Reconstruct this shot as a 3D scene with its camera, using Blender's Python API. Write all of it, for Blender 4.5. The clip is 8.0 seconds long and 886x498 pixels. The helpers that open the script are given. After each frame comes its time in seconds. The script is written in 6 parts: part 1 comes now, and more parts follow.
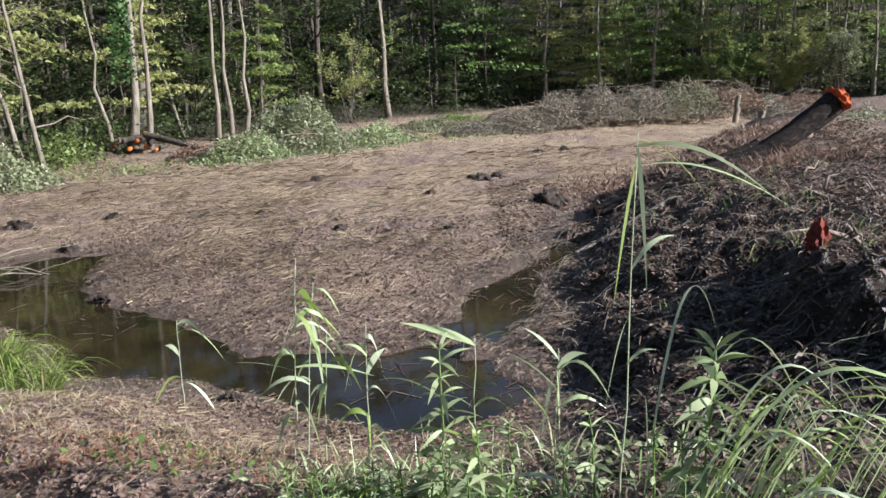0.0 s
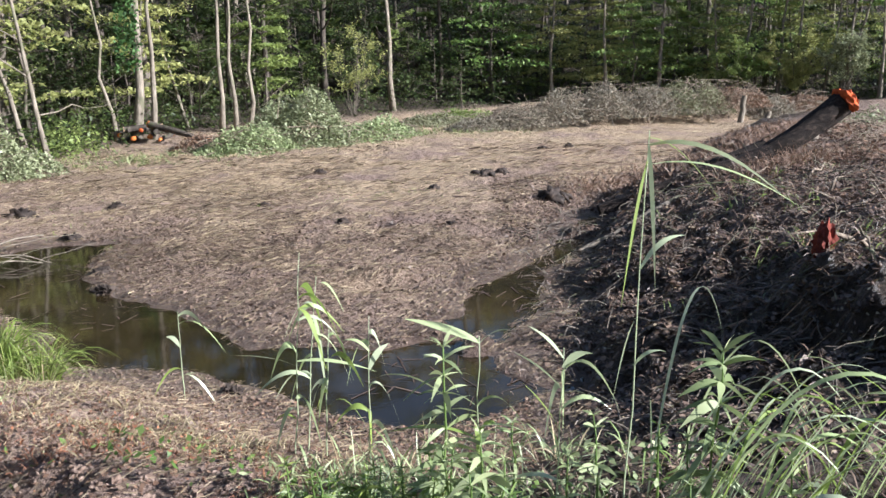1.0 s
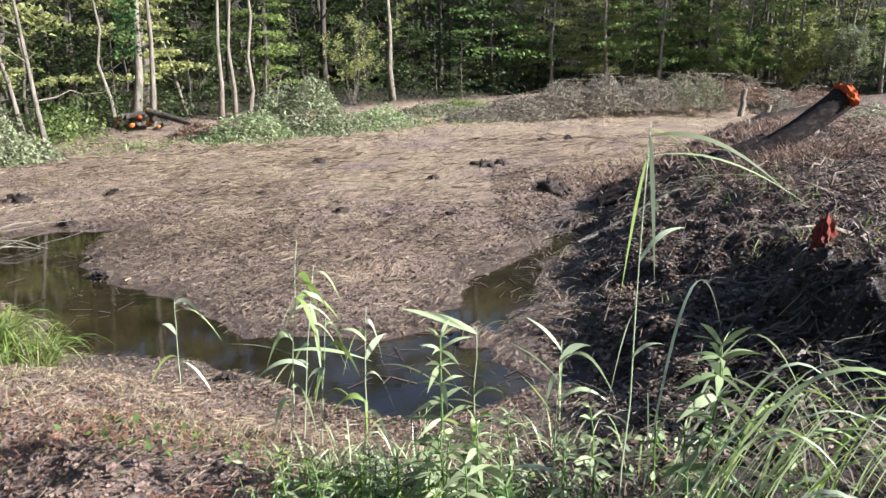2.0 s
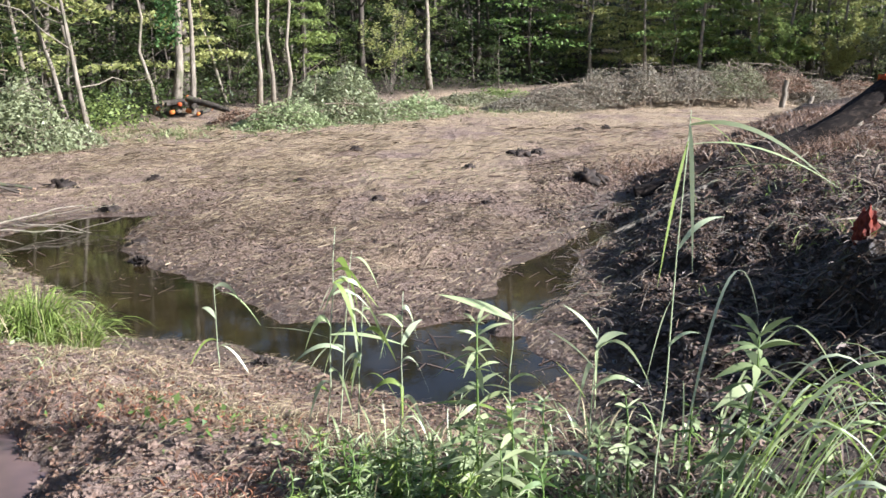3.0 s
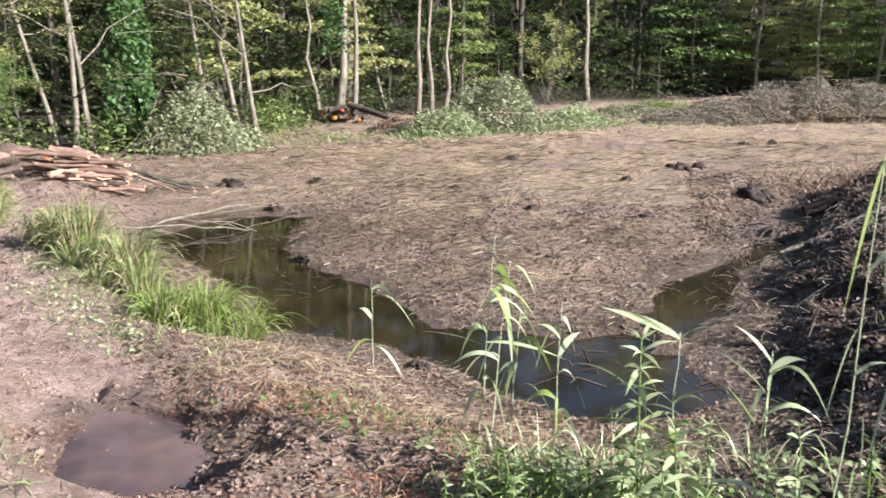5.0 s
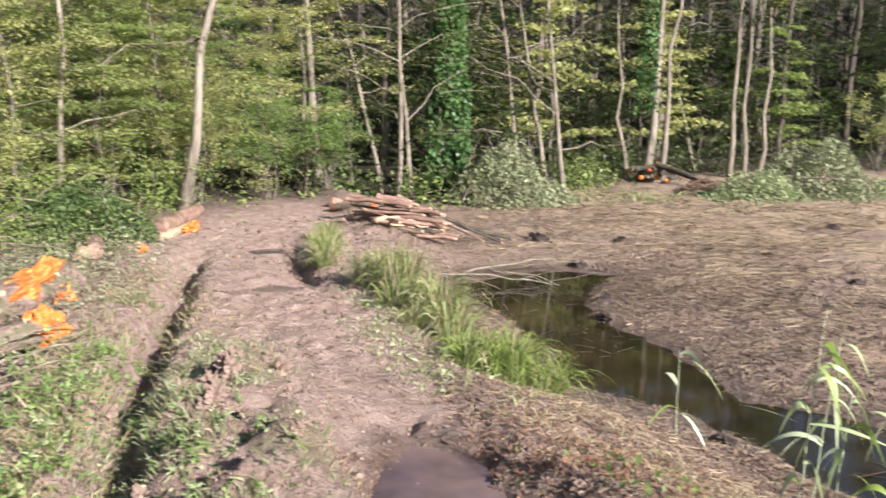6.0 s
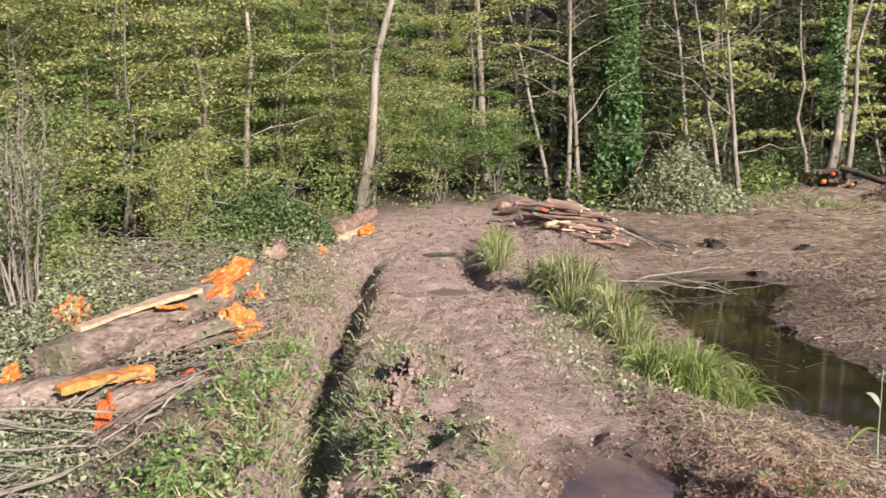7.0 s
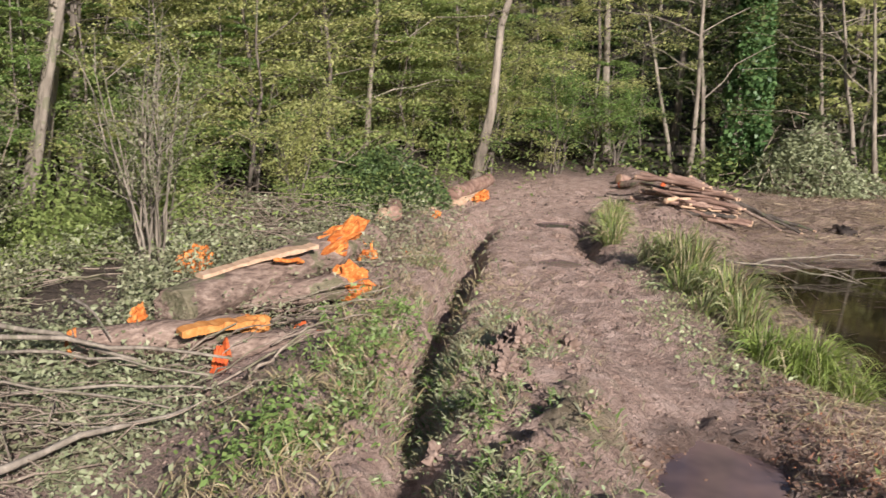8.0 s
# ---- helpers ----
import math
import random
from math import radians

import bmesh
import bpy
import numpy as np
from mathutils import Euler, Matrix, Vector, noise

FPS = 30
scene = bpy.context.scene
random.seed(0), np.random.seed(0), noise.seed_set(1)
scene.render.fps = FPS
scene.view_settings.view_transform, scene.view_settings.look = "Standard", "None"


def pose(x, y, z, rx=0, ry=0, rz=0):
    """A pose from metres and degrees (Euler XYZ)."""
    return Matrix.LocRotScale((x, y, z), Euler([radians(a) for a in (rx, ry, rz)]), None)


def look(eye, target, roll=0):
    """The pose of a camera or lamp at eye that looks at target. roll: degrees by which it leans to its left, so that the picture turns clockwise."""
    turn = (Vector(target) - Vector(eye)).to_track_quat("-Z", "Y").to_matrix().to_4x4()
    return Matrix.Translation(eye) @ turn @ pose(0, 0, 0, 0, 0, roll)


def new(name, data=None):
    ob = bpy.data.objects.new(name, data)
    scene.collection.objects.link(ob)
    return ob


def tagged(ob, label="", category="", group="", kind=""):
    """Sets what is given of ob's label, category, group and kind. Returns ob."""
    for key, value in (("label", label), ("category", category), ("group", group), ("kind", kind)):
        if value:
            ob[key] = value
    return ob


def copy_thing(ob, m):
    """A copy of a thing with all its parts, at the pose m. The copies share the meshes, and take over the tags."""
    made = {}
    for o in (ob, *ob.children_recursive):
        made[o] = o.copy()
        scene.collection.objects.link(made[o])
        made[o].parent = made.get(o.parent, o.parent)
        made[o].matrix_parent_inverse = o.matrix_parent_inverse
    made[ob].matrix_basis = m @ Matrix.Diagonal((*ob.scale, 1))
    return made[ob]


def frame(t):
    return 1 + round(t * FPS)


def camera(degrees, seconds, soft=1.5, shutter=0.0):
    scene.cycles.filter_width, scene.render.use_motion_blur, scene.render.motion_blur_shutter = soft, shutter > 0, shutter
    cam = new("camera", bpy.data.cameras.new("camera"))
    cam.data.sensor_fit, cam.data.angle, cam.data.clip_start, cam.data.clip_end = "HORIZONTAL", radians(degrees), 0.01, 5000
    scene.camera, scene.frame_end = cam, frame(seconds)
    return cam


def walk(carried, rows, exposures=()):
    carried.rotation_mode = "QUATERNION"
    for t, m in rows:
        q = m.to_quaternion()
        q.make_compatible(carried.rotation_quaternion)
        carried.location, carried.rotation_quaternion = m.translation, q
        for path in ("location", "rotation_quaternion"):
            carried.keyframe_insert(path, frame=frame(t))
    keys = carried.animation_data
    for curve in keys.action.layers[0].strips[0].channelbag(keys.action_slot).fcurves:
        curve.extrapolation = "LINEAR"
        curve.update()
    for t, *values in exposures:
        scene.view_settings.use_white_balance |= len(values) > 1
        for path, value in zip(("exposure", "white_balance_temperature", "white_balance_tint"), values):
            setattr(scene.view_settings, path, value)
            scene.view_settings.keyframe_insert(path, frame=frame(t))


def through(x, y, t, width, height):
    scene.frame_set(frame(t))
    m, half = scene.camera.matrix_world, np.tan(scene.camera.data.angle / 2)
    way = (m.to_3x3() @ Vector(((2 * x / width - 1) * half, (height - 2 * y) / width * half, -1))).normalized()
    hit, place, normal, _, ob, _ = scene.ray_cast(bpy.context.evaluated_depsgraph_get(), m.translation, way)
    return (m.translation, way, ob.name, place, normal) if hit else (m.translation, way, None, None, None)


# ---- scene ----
# metres; z = 0 is the water of the pond, +y the way the camera first looks
cam = camera(52.06, 8.0, soft=1.5, shutter=0.25)
# seconds, place, yaw to the left, pitch, roll
PATH = [
    (0.0, 0.000, 0.000, 2.550, -0.00, -12.00, -1.50),
    (0.5, -0.020, 0.032, 2.548, 0.09, -11.58, -0.83),
    (1.0, -0.015, 0.043, 2.545, 0.13, -12.31, -0.52),
    (2.3, -0.017, 0.068, 2.533, 0.28, -12.92, 0.53),
    (2.5, -0.024, 0.062, 2.531, 0.85, -12.99, 0.71),
    (3.0, -0.027, 0.035, 2.532, 2.26, -13.57, 0.34),
    (3.5, -0.046, 0.043, 2.525, 4.90, -13.65, 0.41),
    (4.0, -0.060, 0.080, 2.511, 7.82, -13.13, 0.47),
    (4.2, -0.056, 0.082, 2.511, 7.80, -13.42, -0.03),
    (5.3, -0.120, 0.057, 2.519, 15.58, -12.33, 0.63),
    (5.5, -0.136, 0.043, 2.524, 19.03, -11.44, 0.41),
    (6.0, -0.194, 0.012, 2.517, 30.70, -9.71, 1.05),
    (6.5, -0.279, -0.029, 2.529, 36.93, -9.19, -0.07),
    (7.0, -0.330, -0.059, 2.536, 40.91, -9.64, 0.19),
    (7.5, -0.340, -0.049, 2.537, 44.01, -10.44, 1.78),
    (8.0, -0.329, -0.049, 2.529, 48.15, -11.82, 2.18),
]
walk(cam, [(t, pose(x, y, z, 90 + pitch, 0, yaw) @ pose(0, 0, 0, 0, 0, roll)) for t, x, y, z, yaw, pitch, roll in PATH],
     exposures=[(0.0, 1.21, 5760, 14), (0.5, 1.38, 5760, 14), (1.2, 1.5, 5760, 14), (2.5, 1.6, 5760, 14), (4.2, 1.65, 5800, 15), (5.5, 1.6, 6100, 17), (6.5, 1.41, 6250, 18), (8.0, 0.89, 6400, 19)])

# ---- light ----
SUN_AZ, SUN_EL = radians(109), radians(26)
sun_way = Vector((math.sin(SUN_AZ) * math.cos(SUN_EL), math.cos(SUN_AZ) * math.cos(SUN_EL), math.sin(SUN_EL)))
world = bpy.data.worlds.new("sky")
scene.world = world
world.use_nodes = True
wn = world.node_tree.nodes
sky = wn.new("ShaderNodeTexSky")
sky.sky_type, sky.sun_disc, sky.sun_elevation, sky.sun_rotation = "NISHITA", False, SUN_EL, SUN_AZ
world.node_tree.links.new(sky.outputs[0], wn["Background"].inputs[0])
wn["Background"].inputs[1].default_value = 0.062
sun = new("sun", bpy.data.lights.new("sun", "SUN"))
sun.data.energy, sun.data.angle, sun.data.color = 5.0, radians(0.6), (1.0, 0.965, 0.90)
sun.matrix_world = look(sun_way * 60, (0, 0, 0))


# ---- materials ----
class Nodes:
    """A small writer of node materials."""

    def __init__(self, name):
        self.mat = bpy.data.materials.new(name)
        self.mat.use_nodes = True
        self.tree = self.mat.node_tree
        self.n, self.l = self.tree.nodes, self.tree.links
        self.bsdf = self.n["Principled BSDF"]
        self.out = self.n["Material Output"]
        self.coord = self.n.new("ShaderNodeTexCoord")

    def put(self, socket, value):
        if isinstance(value, (int, float, tuple)):
            socket.default_value = value
        else:
            self.l.new(value, socket)

    def noise(self, scale, detail=4, rough=0.6, vec=None, stretch=None):
        v = vec or self.coord.outputs["Object"]
        if stretch:
            m = self.n.new("ShaderNodeMapping")
            m.inputs["Scale"].default_value = stretch
            self.l.new(v, m.inputs[0])
            v = m.outputs[0]
        t = self.n.new("ShaderNodeTexNoise")
        t.inputs["Scale"].default_value, t.inputs["Detail"].default_value, t.inputs["Roughness"].default_value = scale, detail, rough
        self.l.new(v, t.inputs["Vector"])
        return t.outputs["Fac"]

    def ramp(self, fac, stops):
        r = self.n.new("ShaderNodeValToRGB")
        while len(r.color_ramp.elements) < len(stops):
            r.color_ramp.elements.new(0.5)
        for e, (p, c) in zip(r.color_ramp.elements, stops):
            e.position, e.color = p, (*c, 1)
        self.put(r.inputs[0], fac)
        return r.outputs[0]

    def mix(self, fac, a, b, how="MIX"):
        m = self.n.new("ShaderNodeMix")
        m.data_type, m.blend_type = "RGBA", how
        self.put(m.inputs[0], fac)
        self.put(m.inputs[6], a if not isinstance(a, tuple) else (*a, 1))
        self.put(m.inputs[7], b if not isinstance(b, tuple) else (*b, 1))
        return m.outputs[2]

    def math(self, op, a, b=0.0):
        m = self.n.new("ShaderNodeMath")
        m.operation = op
        self.put(m.inputs[0], a)
        self.put(m.inputs[1], b)
        return m.outputs[0]

    def attr(self, name):
        a = self.n.new("ShaderNodeAttribute")
        a.attribute_name = name
        return a.outputs["Fac"]

    def island(self):
        return self.n.new("ShaderNodeNewGeometry").outputs["Random Per Island"]

    def chance(self):
        return self.n.new("ShaderNodeObjectInfo").outputs["Random"]

    def bump(self, height, strength=0.5, dist=0.02):
        b = self.n.new("ShaderNodeBump")
        b.inputs["Strength"].default_value, b.inputs["Distance"].default_value = strength, dist
        self.put(b.inputs["Height"], height)
        self.l.new(b.outputs[0], self.bsdf.inputs["Normal"])

    def done(self, color, rough=0.8, spec=0.3):
        self.put(self.bsdf.inputs["Base Color"], color if not isinstance(color, tuple) else (*color, 1))
        self.put(self.bsdf.inputs["Roughness"], rough)
        self.bsdf.inputs["Specular IOR Level"].default_value = spec
        return self.mat

    def leafy(self, color, through, gloss=0.35, rough=0.5):
        """Thin leaves: light shines through them."""
        self.done(color, rough, gloss)
        tr = self.n.new("ShaderNodeBsdfTranslucent")
        self.put(tr.inputs[0], color)
        mx = self.n.new("ShaderNodeMixShader")
        mx.inputs[0].default_value = through
        self.l.new(self.bsdf.outputs[0], mx.inputs[1])
        self.l.new(tr.outputs[0], mx.inputs[2])
        self.l.new(mx.outputs[0], self.out.inputs[0])
        return self.mat


def leaf_material(name, dark, mid, light, through=0.35, gloss=0.35, rough=0.5):
    k = Nodes(name)
    per_leaf = k.ramp(k.island(), [(0.0, dark), (0.5, mid), (1.0, light)])
    big = k.noise(0.7, 2)
    return k.leafy(k.mix(k.math("MULTIPLY", big, 0.55), per_leaf, k.mix(k.chance(), dark, light)), through, gloss, rough)


def bark_material(name, a, b, c, scale=9.0, moss=0.4, grow=(1, 1, 0.22)):
    k = Nodes(name)
    grain = k.noise(scale, 5, 0.7, stretch=grow)
    spots = k.noise(2.3, 3, 0.6)
    col = k.ramp(grain, [(0.3, a), (0.52, b), (0.72, c)])
    col = k.mix(k.math("MULTIPLY", k.math("GREATER_THAN", spots, 0.58), moss), col, (0.08, 0.1, 0.04))
    k.bump(grain, 0.9, 0.04)
    return k.done(col, 0.85, 0.2)


def plain_wood(name, a, b, c, scale=14.0):
    k = Nodes(name)
    grain = k.noise(scale, 5, 0.65, stretch=(0.25, 1, 1))
    col = k.ramp(grain, [(0.28, a), (0.5, b), (0.72, c)])
    k.bump(grain, 0.6, 0.012)
    return k.done(k.mix(k.math("MULTIPLY", k.noise(1.7, 3), 0.35), col, a), 0.75, 0.25)


M = {}
# green and yellow leaves lifted to hold the pale haze in their colour
M["leaf_green"] = leaf_material("leaf_green", (0.125, 0.18, 0.05), (0.225, 0.295, 0.085), (0.32, 0.375, 0.12), 0.47)
M["leaf_yellow"] = leaf_material("leaf_yellow", (0.25, 0.28, 0.092), (0.38, 0.41, 0.142), (0.50, 0.48, 0.19), 0.5)
M["leaf_olive"] = leaf_material("leaf_olive", (0.06, 0.08, 0.025), (0.12, 0.145, 0.045), (0.21, 0.225, 0.075), 0.35)
# darkened leaf copy: the wood's shade is put into its colour
M["leaf_shaded"] = leaf_material("leaf_shaded", (0.018, 0.034, 0.010), (0.04, 0.065, 0.018), (0.10, 0.125, 0.035), 0.3)
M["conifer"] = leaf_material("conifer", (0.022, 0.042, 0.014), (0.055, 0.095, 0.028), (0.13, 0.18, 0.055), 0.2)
M["leaf_pale"] = leaf_material("leaf_pale", (0.13, 0.15, 0.07), (0.24, 0.265, 0.135), (0.37, 0.39, 0.235), 0.25)
M["leaf_wilted"] = leaf_material("leaf_wilted", (0.09, 0.09, 0.045), (0.19, 0.195, 0.10), (0.33, 0.33, 0.20), 0.25)
M["leaf_fresh"] = leaf_material("leaf_fresh", (0.075, 0.145, 0.03), (0.15, 0.245, 0.06), (0.27, 0.36, 0.11), 0.42)
M["leaf_grey"] = leaf_material("leaf_grey", (0.10, 0.088, 0.062), (0.205, 0.18, 0.13), (0.36, 0.32, 0.235), 0.15)
M["leaf_brown"] = leaf_material("leaf_brown", (0.095, 0.052, 0.034), (0.195, 0.118, 0.076), (0.34, 0.22, 0.142), 0.15)
M["ivy_leaf"] = leaf_material("ivy_leaf", (0.022, 0.058, 0.016), (0.055, 0.12, 0.032), (0.12, 0.21, 0.065), 0.25, 0.4)
M["grass"] = leaf_material("grass", (0.10, 0.16, 0.03), (0.21, 0.295, 0.058), (0.38, 0.43, 0.13), 0.4)
M["grass_old"] = leaf_material("grass_old", (0.07, 0.095, 0.03), (0.17, 0.205, 0.075), (0.36, 0.37, 0.18), 0.3)
M["grass_dry"] = leaf_material("grass_dry", (0.22, 0.17, 0.08), (0.36, 0.29, 0.16), (0.52, 0.44, 0.27), 0.3)
# reed tones whitened so the colour carries the sun's glint on the blades
M["reed"] = leaf_material("reed", (0.15, 0.235, 0.055), (0.35, 0.44, 0.17), (0.70, 0.74, 0.50), 0.35, 0.65, 0.33)
M["reed_pale"] = leaf_material("reed_pale", (0.30, 0.37, 0.19), (0.42, 0.48, 0.29), (0.57, 0.61, 0.42), 0.3, 0.5, 0.38)
M["reed_bright"] = leaf_material("reed_bright", (0.15, 0.23, 0.045), (0.27, 0.37, 0.08), (0.42, 0.50, 0.15), 0.5, 0.5, 0.4)
M["straw"] = leaf_material("straw", (0.13, 0.092, 0.055), (0.29, 0.218, 0.128), (0.50, 0.405, 0.255), 0.1)
M["red_stem"] = leaf_material("red_stem", (0.12, 0.04, 0.02), (0.24, 0.08, 0.04), (0.36, 0.17, 0.09), 0.2)
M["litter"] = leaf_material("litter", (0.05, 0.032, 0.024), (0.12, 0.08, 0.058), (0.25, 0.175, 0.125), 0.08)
M["leaf_weed"] = leaf_material("leaf_weed", (0.15, 0.20, 0.08), (0.28, 0.335, 0.15), (0.44, 0.48, 0.26), 0.3, 0.4, 0.5)
M["crumb"] = leaf_material("crumb", (0.055, 0.037, 0.028), (0.14, 0.096, 0.073), (0.24, 0.175, 0.135), 0.0, 0.2)
M["twig"] = bark_material("twig", (0.10, 0.075, 0.055), (0.22, 0.175, 0.13), (0.36, 0.30, 0.23), 16)
M["bark_pale"] = bark_material("bark_pale", (0.095, 0.08, 0.06), (0.20, 0.17, 0.13), (0.32, 0.275, 0.215))
M["bark_grey"] = bark_material("bark_grey", (0.05, 0.042, 0.033), (0.12, 0.10, 0.078), (0.21, 0.18, 0.145))
M["bark_dark"] = bark_material("bark_dark", (0.03, 0.025, 0.02), (0.065, 0.053, 0.042), (0.12, 0.10, 0.08))
# bark of the bank logs: wet, and darkened further to paint their shade
M["bark_wet_shaded"] = bark_material("bark_wet_shaded", (0.006, 0.004, 0.003), (0.018, 0.013, 0.010), (0.07, 0.05, 0.038), 26.0, 0.0, (0.25, 1, 0.6))
M["log_bark"] = bark_material("log_bark", (0.05, 0.033, 0.025), (0.195, 0.138, 0.105), (0.36, 0.275, 0.21), 20, 0.5, (1, 0.28, 1))
M["log_red"] = plain_wood("log_red", (0.08, 0.045, 0.032), (0.22, 0.135, 0.098), (0.38, 0.265, 0.195), 10)
M["wood_cut"] = plain_wood("wood_cut", (0.22, 0.045, 0.012), (0.56, 0.165, 0.03), (0.78, 0.40, 0.13), 34)
M["wood_red"] = plain_wood("wood_red", (0.25, 0.035, 0.012), (0.48, 0.09, 0.02), (0.62, 0.17, 0.04), 26)
M["wood_rust"] = plain_wood("wood_rust", (0.05, 0.01, 0.006), (0.15, 0.026, 0.014), (0.30, 0.055, 0.025), 26)
M["wood_pale"] = plain_wood("wood_pale", (0.28, 0.17, 0.10), (0.42, 0.285, 0.18), (0.54, 0.39, 0.27), 22)
M["wood_split"] = plain_wood("wood_split", (0.30, 0.10, 0.022), (0.46, 0.195, 0.05), (0.58, 0.30, 0.11), 26)
M["stump"] = plain_wood("stump", (0.012, 0.009, 0.007), (0.036, 0.026, 0.02), (0.10, 0.072, 0.055), 12)
M["clod"] = plain_wood("clod", (0.09, 0.06, 0.045), (0.205, 0.143, 0.108), (0.34, 0.25, 0.195), 9)


def ground_material():
    k = Nodes("ground")
    fine, mid, big = k.noise(38, 6, 0.72), k.noise(7, 5, 0.65), k.noise(0.8, 3)
    soil = k.ramp(fine, [(0.32, (0.04, 0.025, 0.018)), (0.5, (0.22, 0.15, 0.116)), (0.68, (0.44, 0.325, 0.26))])
    mud = k.ramp(mid, [(0.3, (0.24, 0.157, 0.117)), (0.5, (0.41, 0.287, 0.222)), (0.7, (0.54, 0.40, 0.322))])
    specks = k.noise(75, 4, 0.8)
    mud = k.mix(k.ramp(specks, [(0.36, (0.6, 0.6, 0.6)), (0.46, (0, 0, 0))]), mud, (0.075, 0.046, 0.033))
    mud = k.mix(k.ramp(fine, [(0.36, (0.5, 0.5, 0.5)), (0.48, (0, 0, 0))]), mud, (0.13, 0.084, 0.06))
    streak = k.math("ADD", k.math("MULTIPLY", k.noise(46, 5, 0.75, stretch=(0.45, 1.0, 1)), 0.7), k.math("MULTIPLY", k.noise(9, 4, 0.7), 0.3))
    hay = k.ramp(streak, [(0.34, (0.05, 0.032, 0.023)), (0.44, (0.24, 0.17, 0.105)), (0.54, (0.455, 0.34, 0.222)), (0.66, (0.63, 0.505, 0.35))])
    # wood floor darkened for the trees' shade; reused on bank face and foreground
    wood = k.ramp(fine, [(0.3, (0.012, 0.009, 0.005)), (0.55, (0.034, 0.025, 0.013)), (0.8, (0.085, 0.062, 0.03))])
    moss = k.ramp(mid, [(0.3, (0.06, 0.07, 0.02)), (0.7, (0.17, 0.18, 0.06))])
    col = k.mix(k.attr("mud"), soil, mud)
    col = k.mix(k.attr("hay"), col, hay)
    col = k.mix(k.attr("wood"), col, wood)
    col = k.mix(k.math("MULTIPLY", k.math("GREATER_THAN", big, 0.56), k.math("MULTIPLY", k.attr("green"), 0.5)), col, moss)
    wet = k.attr("wet")
    col = k.mix(k.math("MULTIPLY", wet, 0.72), col, k.mix(0.68, col, (0.024, 0.017, 0.012)))
    k.bump(k.math("ADD", fine, mid), 1.0, 0.075)
    return k.done(col, k.math("SUBTRACT", 0.9, k.math("MULTIPLY", wet, 0.55)), 0.35)


M["ground"] = ground_material()


def water_material(name, deep, murk, ripple):
    k = Nodes(name)
    k.bump(k.math("ADD", k.noise(4, 3, 0.6), k.math("MULTIPLY", k.noise(19, 2, 0.5), 0.35)), ripple, 0.012)
    k.bsdf.inputs["IOR"].default_value = 1.33
    cloud = k.ramp(k.noise(0.9, 4, 0.65), [(0.42, deep), (0.66, murk)])
    return k.done(cloud, 0.05, 0.5)


M["pond_water"] = water_material("pond_water", (0.011, 0.008, 0.0035), (0.034, 0.024, 0.009), 0.045)
# muddy tone, lifted towards violet in place of the sky's reflection
M["puddle_water"] = water_material("puddle_water", (0.07, 0.05, 0.052), (0.18, 0.12, 0.105), 0.06)


# ---- building helpers ----
rng = np.random.default_rng(7)


def lattice(ix, iy, seed):
    h = (ix.astype(np.int64) * 374761393 + iy.astype(np.int64) * 668265263 + seed * 974634777) & 0x7FFFFFFF
    h = ((h ^ (h >> 13)) * 1274126177) & 0x7FFFFFFF
    return ((h ^ (h >> 16)) & 0xFFFF) / 65535.0


def waves(x, y, size, octaves=4, seed=0, rough=0.5):
    """Value noise in -1 .. 1 whose largest lumps are that many metres across."""
    total, amp, norm = 0.0, 1.0, 0.0
    for o in range(octaves):
        u, v = np.asarray(x) / size + 17.3 * o, np.asarray(y) / size - 9.1 * o
        iu, iv = np.floor(u), np.floor(v)
        fu, fv = u - iu, v - iv
        fu, fv = fu * fu * (3 - 2 * fu), fv * fv * (3 - 2 * fv)
        a, b = lattice(iu, iv, seed + o), lattice(iu + 1, iv, seed + o)
        c, d = lattice(iu, iv + 1, seed + o), lattice(iu + 1, iv + 1, seed + o)
        total = total + amp * (2 * ((a * (1 - fu) + b * fu) * (1 - fv) + (c * (1 - fu) + d * fu) * fv) - 1)
        norm, amp, size = norm + amp, amp * rough, size / 2.03
    return total / norm


def smooth(lo, hi, v):
    t = np.clip((np.asarray(v, float) - lo) / (hi - lo), 0, 1)
    return t * t * (3 - 2 * t)


def along(x, y, line):
    """Distance from a line of points (plus on its left) and the way along it."""
    x, y = np.asarray(x, float), np.asarray(y, float)
    best, side, arc, run = np.full(x.shape, 1e9), np.zeros(x.shape), np.zeros(x.shape), 0.0
    for (ax, ay), (bx, by) in zip(line[:-1], line[1:]):
        dx, dy = bx - ax, by - ay
        n = math.hypot(dx, dy)
        s = np.clip(((x - ax) * dx + (y - ay) * dy) / n, 0, n)
        d = np.hypot(x - ax - dx / n * s, y - ay - dy / n * s)
        near = d < best
        best = np.where(near, d, best)
        side = np.where(near, np.sign(dx * (y - ay) - dy * (x - ax)), side)
        arc = np.where(near, run + s, arc)
        run += n
    return best * side, arc


def inside(x, y, ring):
    hit = np.zeros(np.asarray(x).shape, bool)
    for (ax, ay), (bx, by) in zip(ring, ring[1:] + ring[:1]):
        if ay != by:
            hit ^= ((ay > y) != (by > y)) & (x < (bx - ax) * (y - ay) / (by - ay) + ax)
    return hit


def shape(name, verts, faces, mat, soft=True):
    me = bpy.data.meshes.new(name)
    me.from_pydata([tuple(v) for v in verts], [], [tuple(f) for f in faces])
    me.materials.append(mat)
    if soft:
        me.polygons.foreach_set("use_smooth", [True] * len(me.polygons))
    me.update()
    return me


